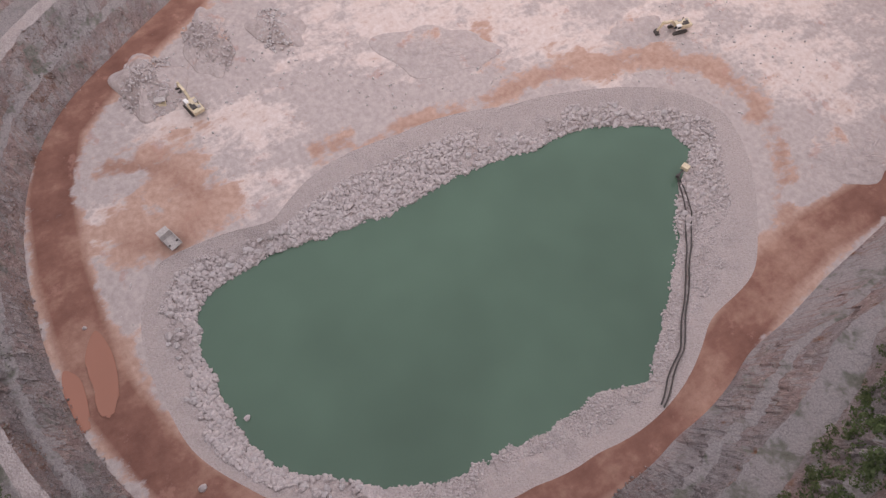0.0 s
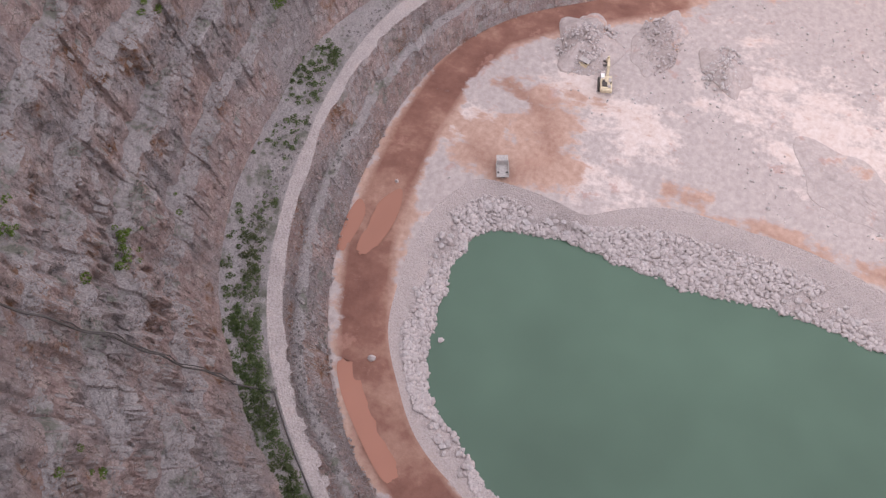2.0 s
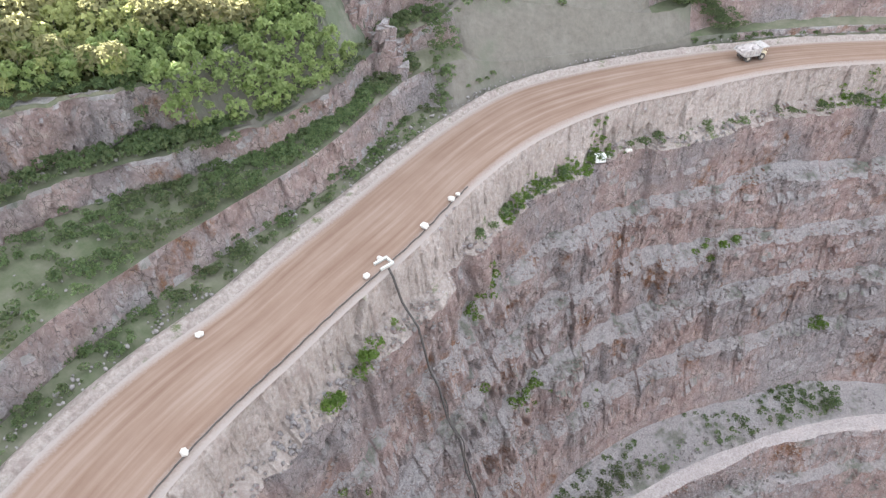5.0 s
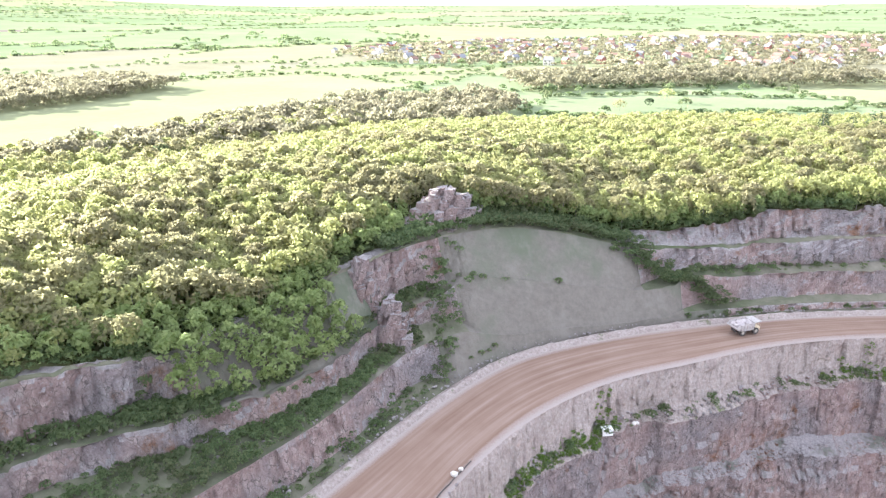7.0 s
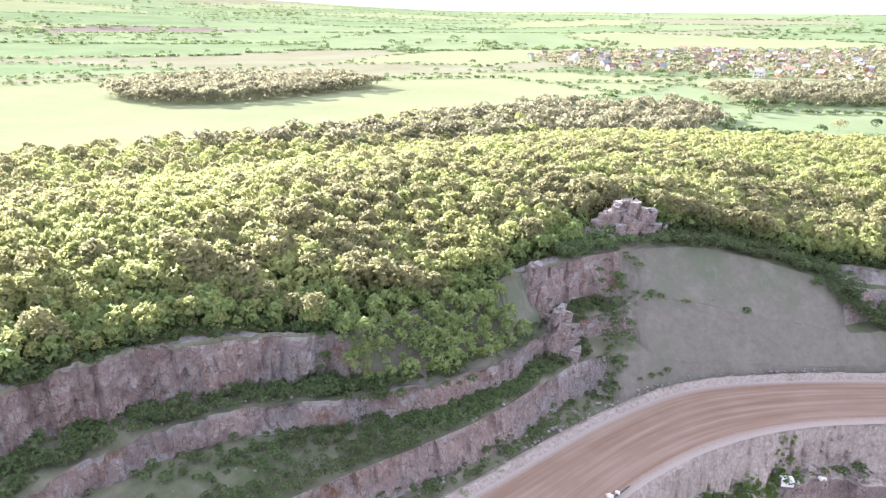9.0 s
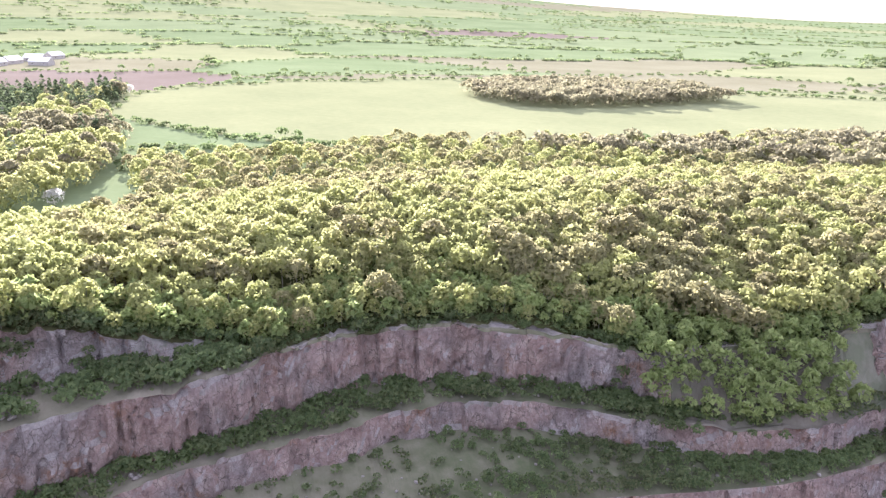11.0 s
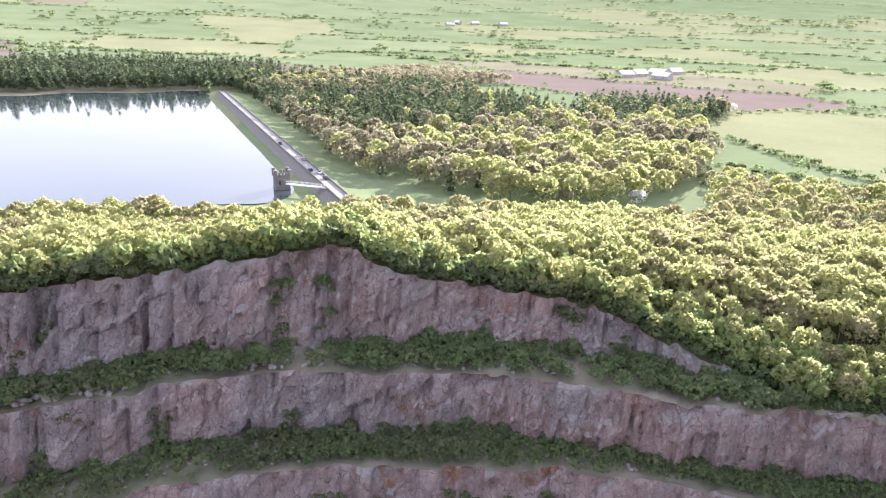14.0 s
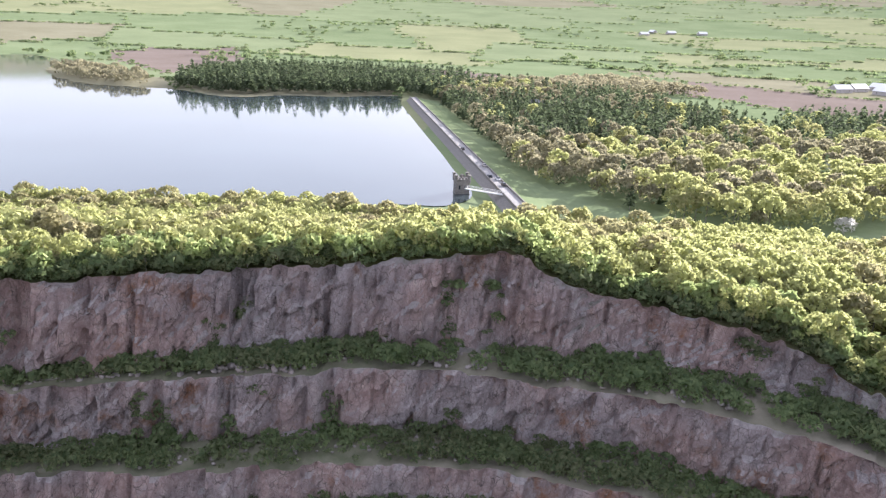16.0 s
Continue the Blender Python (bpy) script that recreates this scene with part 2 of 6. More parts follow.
def ring(text, smooth=2.0):
    """Radius (or height) round the pit from 'angle:value' knots, smoothed."""
    k = sorted((float(p.split(":")[0]), float(p.split(":")[1])) for p in text.split())
    x, y = np.array(k).T
    v = np.interp(TH, np.r_[x - 360, x, x + 360], np.r_[y, y, y])
    s = smooth * NT / 360
    w = np.exp(-0.5 * (np.arange(-int(4 * s), int(4 * s) + 1) / s) ** 2)
    return np.convolve(np.r_[v, v, v], w / w.sum(), "same")[NT:2 * NT]


pond_r = ring("-180:45 -155:52 -139:59 -133:75 -119:80 -105:91 -87:114 -82:135 -76:140 -70:128 -61:111 -54:92 -43:79 -20:61 -5:57 18:63 39:80 50:92 60:91 73:82 84:79 102:72 115:61 139:53 160:48", 1.2)
bank_r = ring("-180:61 -159:67 -143:79 -132:87 -116:98 -109:120 -100:131 -89:148 -80:158 -72:152 -59:128 -45:106 -17:89 6:86 26:80 41:103 46:112 57:110 66:105 76:98 87:93 100:83 113:76 128:66 150:62")
floor_r = ring("-163:79 -145:87 -123:110 -111:145 -105:179 -95:260 -80:330 -40:330 -15:300 -3:236 7:209 18:197 28:191 37:181 47:165 58:147 72:130 90:114 107:102 126:90 145:82 170:78")
ledge_r = ring("-163:88 -145:96 -123:120 -105:190 -95:270 -80:340 -40:340 -15:310 -3:246 7:219 15:208 23:202 34:194 41:182 49:168 57:156 68:142 76:134 87:123 101:114 111:105 121:98 135:95 160:90")
track_in = ring("-163:98 -145:106 -123:130 -105:205 -95:285 -80:352 -40:352 -15:322 -3:262 7:234 15:222 29:211 36:199 42:190 49:180 57:167 67:152 79:138 88:129 100:119 112:109 121:104 129:101 145:101 165:99")
track_out = ring("-163:103 -145:111 -123:135 -105:210 -95:290 -80:357 -40:357 -15:327 -3:268 7:240 15:228 29:217 35:208 43:196 50:185 57:173 67:157 79:143 90:133 103:122 110:116 120:109 131:105 145:105 165:104")
green_r = ring("-163:108 -145:117 -123:142 -105:218 -95:298 -80:365 -40:365 -15:335 -3:275 7:248 15:236 29:224 40:208 56:190 65:178 75:166 84:157 97:142 103:133 113:125 122:117 131:112 145:111 165:110")
road_in = ring("-150:162 -130:185 -110:245 -95:340 -80:400 -40:400 -15:380 10:330 30:290 45:258 59:239 67:228 72:220 77:212 83:207 89:199 94:191 100:180 106:169 112:163 121:157 130:155 140:152 160:151 180:152")
road_out = ring("-150:182 -130:205 -110:265 -95:360 -80:420 -40:420 -15:400 10:350 30:310 45:276 58:254 70:239 81:229 91:221 97:209 104:196 110:187 121:177 129:177 135:176 150:172 180:172")
b1_r = ring("-150:190 -130:215 -110:275 -95:370 -80:430 -40:430 -15:410 10:360 30:320 45:284 58:260 70:246 80:236 90:230 97:226 100:221 106:205 112:198 119:194 130:192 150:187 180:182")
b1_z = ring("0:-25 60:-26 75:-26 85:-21 95:-19 119:-20 150:-20")
low_r = ring("-168:193 -150:200 -130:225 -110:285 -95:380 -80:440 -40:440 -15:420 10:368 30:328 45:292 58:267 65:259 71:251 76:246 84:243 92:244 98:238 102:229 106:214 110:209 117:212 122:218 126:223 130:222 136:217 140:216 148:212 154:208 163:204 169:200 176:196 182:191")
low_z = ring("58:-17 70:-17 80:-12 95:-12 102:-13 180:-13")
mid_r = ring("-168:202 -150:208 -130:235 -110:295 -95:390 -80:450 -40:450 -15:430 10:376 30:336 45:300 58:277 65:269 71:260 76:258 84:257 92:257 98:247 104:240 110:230 117:220 121:228 125:234 130:235 135:236 140:226 146:222 151:223 158:220 164:217 170:214 174:210 180:205 186:203")
mid_z = ring("40:-6 58:-7 70:-9 75:-9 79:-7 84:0 88:3 98:3 110:-3 118:-1 124:1 180:1")
top_r = ring("-169:208 -150:214 -130:241 -110:301 -95:396 -80:456 -40:456 -15:436 10:384 30:344 45:308 58:285 66:277 71:266 76:266 84:266 92:265 98:251 104:242 110:232 117:222 121:230 125:236 130:237 135:238 140:229 144:237 149:240 154:241 158:238 161:236 164:233 169:229 176:223 182:217")
top_z = ring("-169:22 -130:20 -100:10 0:5 40:4 58:3 66:1 72:-3 77:-4 80:-3 84:2.5 88:5 91:6 94:6 96:4.5 98:3.3 110:-2.7 118:-0.7 124:1.3 135:1.4 140:1.5 145:6 149:12 154:13 158:16 161:19 164:25 169:22.5 176:20 181:20", 1.0)
cliff = ring("-170:1 60:1 72:1 77:0.15 82:0 95:0 98:0.7 102:1 170:1", 1.0)   # 0 where tipped fill has buried the faces
cliff_a = ring("-170:1 60:1 69:1 72:0 96:0 98:1 170:1", 0.6)
cliff_b = ring("-170:1 60:1 73:1 75.5:0 93:0 95:1 170:1", 0.6)
cliff_c = ring("-170:1 60:1 76:1 79:0 92:0 97:1 170:1", 0.6)
cliff_d = ring("-170:1 60:1 78:1 80:0 95:0 98:0.6 102:1 170:1", 0.6)
wooded = ring("-170:1 95:1 99:1 102:0.1 114:0.1 117:1 170:1", 1.0)          # 0 where trees grow down over the mid face


def fbm(x, y, z, octaves=5, seed=0.0):
    out = np.zeros_like(x)
    rng = np.random.RandomState(int(seed) + 11)
    amp, total = 1.0, 0.0
    for o in range(octaves):
        acc = np.zeros_like(x)
        for _ in range(5):
            k = rng.normal(size=3)
            k *= rng.uniform(0.7, 1.4) / np.linalg.norm(k)
            acc += np.sin((k[0] * x + k[1] * y + k[2] * z) * 2 ** o + rng.uniform(0, 6.28))
        out += amp * acc / 5 * 1.6
        total += amp
        amp *= 0.55
    return out / total


def chance(i, j, seed):
    """A fixed random number from -1 to 1 for each cell."""
    h = np.sin(i * 127.1 + j * 311.7 + seed * 17.3) * 43758.5453
    return 2 * (h - np.floor(h)) - 1


def blocky(arc, wide, seed, edge=0.16):
    """Uneven blocks along a line: flat tops with quick changes between them."""
    u = arc / wide + 0.3 * np.sin(arc / wide * 1.9 + seed) + 0.22 * np.sin(arc / wide * 0.71 + 2 * seed)
    i = np.floor(u)
    t = np.clip((u - i - 1 + edge) / edge, 0, 1)
    return chance(i, 0, seed) * (1 - t) + chance(i + 1, 0, seed) * t


def joints(arc, Z, seed, lean=0.0, warp=0.0, squat=1.0):
    """Depth of blasted rock: upright columns broken at uneven heights, with open cracks between."""
    d = 0.0
    for wide, tall, much, crack in ((10.5, 17.0, 0.8, 0.6), (4.6, 7.0, 0.55, 0.5), (2.1, 3.4, 0.34, 0.0)):
        tall = tall * squat
        u = (arc + lean * Z + 0.35 * wide * warp) / wide
        u = u + 0.28 * np.sin(u * 2.3 + seed)
        i = np.floor(u)
        f = u - i
        v = (Z + 0.7 * tall * chance(i, 3, seed)) / tall + 0.35 * f
        j = np.floor(v)
        t = np.clip((f - 0.86) / 0.14, 0, 1)
        here, beside = chance(i, j, seed), chance(i + 1, np.floor((Z + 0.7 * tall * chance(i + 1, 3, seed)) / tall + 0.35 * (f - 1)), seed)
        d = d + much * (here * (1 - t) + beside * t)
        if crack and squat > 0.9:
            g = np.minimum(f, 1 - f) * wide
            d = d + crack * (0.6 + 0.4 * chance(i, 7, seed)) * np.exp(-(g / 0.75) ** 2)
    return d


def mesh_object(name, verts, faces, material, label="", category="", kind="", smooth=False, group=""):
    me = bpy.data.meshes.new(name)
    me.from_pydata(np.asarray(verts).tolist() if isinstance(verts, np.ndarray) else verts, [], faces.tolist() if isinstance(faces, np.ndarray) else faces)
    for mt in (material if isinstance(material, (list, tuple)) else [material]):
        me.materials.append(mt)
    me.polygons.foreach_set("use_smooth", [smooth] * len(me.polygons))
    me.update()
    return tagged(new(name, me), label, category, group, kind)


def strip_rows(r0, z0, r1, z1, n):
    s = np.linspace(0, 1, n)[:, None]
    return r0[None] * (1 - s) + r1[None] * s, z0[None] * (1 - s) + z1[None] * s


def strip(name, rows_r, rows_z, material, label, category, rough_r=0.0, rough_z=0.0, freq=0.1, seed=0, keep_ends=True, smooth=False, values=None, buried=None, slabs=0.0, squat=1.0):
    """A band of ground round the pit from stacked rings; the inner body is roughened, the edges stay."""
    R, Z = np.array(rows_r), np.array(rows_z)
    n = len(R)
    th = np.radians(TH)[None]
    X, Y = CX + R * np.cos(th), CY + R * np.sin(th)
    if np.any(rough_r) or rough_z:
        w = np.ones((n, 1))
        if keep_ends:
            w = np.sin(np.pi * np.linspace(0, 1, n))[:, None].clip(0, 1) ** 0.35
        d1 = fbm(X * freq, Y * freq, Z * freq * 0.45, 6, seed)
        d2 = fbm(X * freq * 4.3, Y * freq * 4.3, Z * freq * 1.5, 4, seed + 3)
        arc = R.mean() * th + 0 * Z
        d = 0.5 * d1 + 0.22 * d2 + joints(arc, Z, seed, 0.1, d1, squat)
        if np.any(slabs):
            # dipping slabs with sharp backs
            for wide, much in ((9.0, 1.0), (4.0, 0.4)):
                p = (arc - 0.5 * Z + 3.0 * d1) / wide
                p = p - np.floor(p)
                d = d + slabs * much * (np.where(p < 0.75, p / 0.75, (1 - p) / 0.25) - 0.5) * 1.3
        R = R + rough_r * w * d
        Z = Z + rough_z * w * fbm(X * freq * 1.7, Y * freq * 1.7, Z * 0, 5, seed + 7)
        X, Y = CX + R * np.cos(th), CY + R * np.sin(th)
    verts = np.stack([X, Y, Z], -1).reshape(-1, 3)
    i = np.arange(n - 1)[:, None] * NT
    j = np.arange(NT)[None]
    k = (j + 1) % NT
    faces = np.stack([i + j, i + NT + j, i + NT + k, i + k], -1).reshape(-1, 4)[:, ::-1]
    ob = mesh_object(name, verts, faces, material, label, category, "structure", smooth)
    if isinstance(material, list) and len(material) > 1:
        ob.data.polygons.foreach_set("material_index", np.repeat((buried < 0.45)[None], n - 1, 0).astype(np.int32).ravel())
    for key, val in (values or {}).items():
        at = ob.data.attributes.new(key, "FLOAT", "POINT")
        at.data.foreach_set("value", np.asarray(val(X, Y, R), dtype=np.float32).ravel())
    return ob


def wobble(seed, amp, freq=0.05):
    x, y = np.cos(np.radians(TH)) * 200, np.sin(np.radians(TH)) * 200
    return amp * fbm(x * freq, y * freq, x * 0, 6, seed)


def const(z):
    return np.full(NT, float(z))


POND_Z, FLOOR_Z, TRACK_Z, ROAD_Z = -165.0, -158.0, -138.0, -29.0
pond_r = pond_r + wobble(1, 2.0, 0.25)
for seed, arr, amp in ((2, ledge_r, 1.5), (3, track_in, 1.5), (4, green_r, 2.5), (5, low_r, 1.6), (6, mid_r, 1.6), (7, top_r, 1.6), (8, b1_r, 1.2)):
    arr += wobble(seed, amp, 0.12) * (0.3 + 0.7 * cliff)
for seed, arr, amp in ((3, track_in, 0.7), (2, ledge_r, 0.9), (5, low_r, 1.0), (6, mid_r, 1.2), (7, top_r, 1.5)):
    arc_ = np.radians(TH) * arr.mean()
    arr += amp * cliff * (blocky(arc_, 9.0, seed) + 0.6 * blocky(arc_, 3.8, seed + 20))
top_z += cliff * (0.8 * blocky(np.radians(TH) * 230, 7.0, 31) + 0.5 * blocky(np.radians(TH) * 230, 3.0, 32))
mid_z += cliff * 0.5 * blocky(np.radians(TH) * 225, 6.0, 33)


def near_path(X, Y, pts, width, soft):
    """1 on a dirt track through the plan points, fading to 0 at its edges."""
    best = np.full(X.shape, 1e9)
    for (x0, y0), (x1, y1) in zip(pts[:-1], pts[1:]):
        dx, dy = x1 - x0, y1 - y0
        s = np.clip(((X - x0) * dx + (Y - y0) * dy) / (dx * dx + dy * dy), 0, 1)
        best = np.minimum(best, np.hypot(X - x0 - s * dx, Y - y0 - s * dy))
    return np.clip((width + soft - best) / (2 * soft), 0, 1)


def red_map(X, Y, R):
    v = np.zeros(X.shape)
    tracks = (((278, -23), (255, 20), (232, 49), (201, 62), (168, 67), (138, 68), (109, 66), (85, 59), (67, 52), (42, 35), (25, 12), (12, -20), (9, -50), (8, -76), (10, -102), (20, -133), (33, -166), (38, -193), (38, -227), (40, -300)),
              ((170, -40), (163, -73), (157, -111), (156, -148), (146, -185), (126, -210), (106, -216), (82, -210), (60, -196), (44, -182)),
              ((195, -135), (180, -126), (160, -133)), ((204, 38), (192, 18), (172, 10), (158, 22), (165, 40)), ((278, -23), (300, -60), (320, -120)))
    for pts, width, soft, much in zip(tracks, (11.0, 7.5, 5.0, 13.0, 9.0), (5.0, 5.0, 5.0, 15.0, 6.0), (1.0, 0.58, 0.5, 0.75, 0.6)):
        v = np.maximum(v, much * near_path(X, Y, pts, width, soft))
    return np.clip(v, 0, 1)


def pale_map(X, Y, R):
    v = np.zeros(X.shape)
    for x, y, w in ((172, -12, 16), (187, -19, 22), (217, -102, 30), (191, -147, 26), (229, -67, 26), (215, 13, 16), (176, 48, 14), (152, -167, 14), (105, -258, 30), (129, -264, 30), (240, -160, 40), (180, -230, 30)):
        v = np.maximum(v, 0.75 * np.exp(-((X - x) ** 2 + (Y - y) ** 2) / (w * w) / 1.7))
    return np.clip(v, 0, 1)


# pond bed and banks
bed_r, bed_z = strip_rows(pond_r - 14, const(POND_Z - 7), pond_r, const(POND_Z), 5)
bank_rows, bank_zs = strip_rows(pond_r, const(POND_Z), bank_r, const(FLOOR_Z), 16)
strip("pond_bank", np.vstack([bed_r[:-1], bank_rows]), np.vstack([bed_z[:-1], bank_zs]), SCREE,
      "grey broken rock bank sloping into the pond", "bank", 0.4, 0.35, 0.5, 21,
      values={"outer": lambda X, Y, R: np.clip((R - pond_r) / (bank_r - pond_r), 0, 1)})
n = 40
fr, fz = strip_rows(bank_r, const(FLOOR_Z), floor_r, const(FLOOR_Z), n)
strip("pit_floor", fr, fz, SOIL, "red and pale dirt floor of the quarry pit", "ground", 0.0, 0.5, 0.06, 22, True, True,
      {"red": red_map, "pale": pale_map})
wv, wf = [(CX, CY, POND_Z)], []
for i_ in range(0, NT, 3):
    q = radians(TH[i_])
    wv.append((CX + (pond_r[i_] + 1.5) * math.cos(q), CY + (pond_r[i_] + 1.5) * math.sin(q), POND_Z))
m_ = len(wv) - 1
wf = [(0, 1 + i_, 1 + (i_ + 1) % m_) for i_ in range(m_)]
mesh_object("pond_water", wv, wf, POND, "still opaque green water in the quarry pond", "water", "structure")

# lower faces and the grey track bench
f1r, f1z = strip_rows(floor_r, const(FLOOR_Z), ledge_r, const(-148), 8)
f2r, f2z = strip_rows(ledge_r + 4, const(-147), track_in, const(TRACK_Z), 7)
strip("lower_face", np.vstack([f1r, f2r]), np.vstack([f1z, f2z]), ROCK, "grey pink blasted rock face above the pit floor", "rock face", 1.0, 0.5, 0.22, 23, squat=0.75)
tr, tz = strip_rows(track_in, const(TRACK_Z), track_out, const(TRACK_Z + 0.5), 6)
strip("bench_track", tr, tz, [SCREE, ROCK], "pale grey gravel track on a quarry bench", "track", 0, 0.25, 0.3, 24, buried=((TH > 15) & (TH < 150)) * 1.0)
gr, gz = strip_rows(track_out, const(TRACK_Z + 0.5), green_r, const(TRACK_Z + 3), 7)
strip("bench_rubble", gr, gz, ROCK, "rubble and weeds at the foot of the tall faces", "bench", 0, 1.0, 0.25, 25)

# tall stepped wall from the bench up to the haul road
zs = [TRACK_Z + 3, -116, -98, -80, -62, -43, -30]
fr_ = [0.0, 0.16, 0.33, 0.50, 0.66, 0.82, 1.0]
arc_ = np.radians(TH) * 170
crest = [green_r + (road_in - 1.0 - green_r) * f for f in fr_]
crest_z = [const(z) for z in zs]
for q in range(1, 6):
    crest[q] = crest[q] + wobble(46 + q, 1.6, 0.09) + 2.3 * blocky(arc_, 12.0, 40 + q) + 1.4 * blocky(arc_, 5.0, 60 + q)
    crest_z[q] = crest_z[q] + (wobble(50 + q, 3.0, 0.04) if q < 5 else 0) + 0.9 * blocky(arc_, 6.0, 80 + q)
rows_r, rows_z, rough_ = [], [], []
for q in range(6):
    ledge_w = np.clip(0.66 + 0.3 * wobble(40 + q, 1.0, 0.06), 0.25, 0.86) * (q > 0)
    r_start = crest[q] + np.maximum(crest[q + 1] - crest[q], 2.0) * ledge_w
    a_, b_ = strip_rows(r_start, crest_z[q] + 4.0 * ledge_w * (q > 0), np.maximum(crest[q + 1], r_start + 0.8), crest_z[q + 1], 14)
    if q:      # rubble slope on the ledge
        c_, d_ = strip_rows(crest[q], crest_z[q] + 0.1, r_start, crest_z[q] + 4.0 * ledge_w, 6)
        a_, b_ = np.vstack([c_[1:-1], a_]), np.vstack([d_[1:-1], b_])
    rough_.append(np.r_[[0.25] * (len(a_) - 14), np.sin(np.linspace(0.25, 2.6, 14))])
    rows_r.append(a_)
    rows_z.append(b_)
slab_zone = np.clip(ring("90:0 95:0 98:1 106:1 110:0 115:0", 0.8), 0, 1)[None]
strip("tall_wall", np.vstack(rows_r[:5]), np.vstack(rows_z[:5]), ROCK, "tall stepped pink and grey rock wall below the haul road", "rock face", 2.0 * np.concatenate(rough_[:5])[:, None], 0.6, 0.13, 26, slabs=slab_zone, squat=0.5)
strip("road_shoulder", np.vstack([rows_r[4][-1:], rows_r[5]]), np.vstack([rows_z[4][-1:], rows_z[5]]), SHOULDER, "pale crumbling earth and rock slope under the haul road", "slope", 1.15, 0.5, 0.2, 29)

# haul road with its edge berm
hr, hz = strip_rows(road_in - 1.0, const(ROAD_Z - 1), road_out + 1.0, const(ROAD_Z), 14)
hz[1:] = ROAD_Z
hz[-2:] += 0.0
strip("haul_road", hr, hz, ROAD, "wide sandy orange dirt haul road with wheel tracks", "road", 0, 0.18, 0.2, 27, True, True,
      {"across": lambda X, Y, R: np.repeat(np.linspace(0, 1, len(X))[:, None], NT, 1),
       "along": lambda X, Y, R: np.repeat((np.radians(TH) * 200)[None], len(X), 0)})
br, bz = strip_rows(road_out + 1.0, const(ROAD_Z), road_out + 5, const(ROAD_Z), 6)
bz = bz + np.array([0, 0.9, 1.3, 1.1, 0.5, 0.1])[:, None]
strip("road_berm", br, bz, SHOULDER, "grey gravel safety berm along the haul road", "berm", 0.3, 0.35, 0.5, 28)


def face(name, prev_r, prev_z, r, z, steep, label, seed, rows=12, rough=2.2, cliff=cliff, fill=TIP):
    """Bench from the previous crest, then a steep face up to the next crest."""
    toe_r = prev_r + (r - steep - prev_r) * np.clip(cliff, 0.02, 1)
    toe_r = np.maximum(toe_r, prev_r + 0.6)
    toe_z = prev_z + 0.8 * cliff
    b_r, b_z = strip_rows(prev_r, prev_z, toe_r, toe_z, 6)
    strip(name + "_bench", b_r, b_z, [BENCH, fill], "narrow overgrown quarry bench of earth and rubble", "bench", 0, 0.8, 0.2, seed + 1, buried=cliff)
    f_r, f_z = strip_rows(toe_r, toe_z, np.maximum(r, toe_r + 0.3), z, rows)
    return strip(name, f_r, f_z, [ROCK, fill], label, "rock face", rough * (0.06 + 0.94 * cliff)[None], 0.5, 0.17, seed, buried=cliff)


tipped = 1 - np.clip(cliff_b, 0, 1)
for arr, rad_ in ((b1_z, b1_r), (low_z, low_r)):
    up_ = np.clip((rad_ - road_out - 5) / (mid_r - road_out - 5), 0, 1) ** 0.9
    arr += tipped * (ROAD_Z + (mid_z - ROAD_Z) * up_ - arr)
face("face_by_road", road_out + 5, const(ROAD_Z), b1_r, b1_z, 3.5, "short pink rock face above the haul road", 60, 9, 1.1, cliff_a)
face("face_low", b1_r, b1_z, low_r, low_z, 2.5, "low brown and pink quarry face", 63, 9, 1.1, cliff_b)
face("face_mid", low_r, low_z, mid_r, mid_z, 3.0, "red brown quarry face between two benches", 66, 18, 1.9, cliff_c * wooded)
face("face_top", mid_r, mid_z, top_r, top_z, 6.0, "tall cracked grey and pink cliff below the wood", 69, 26, 2.5, cliff_d, BENCH)


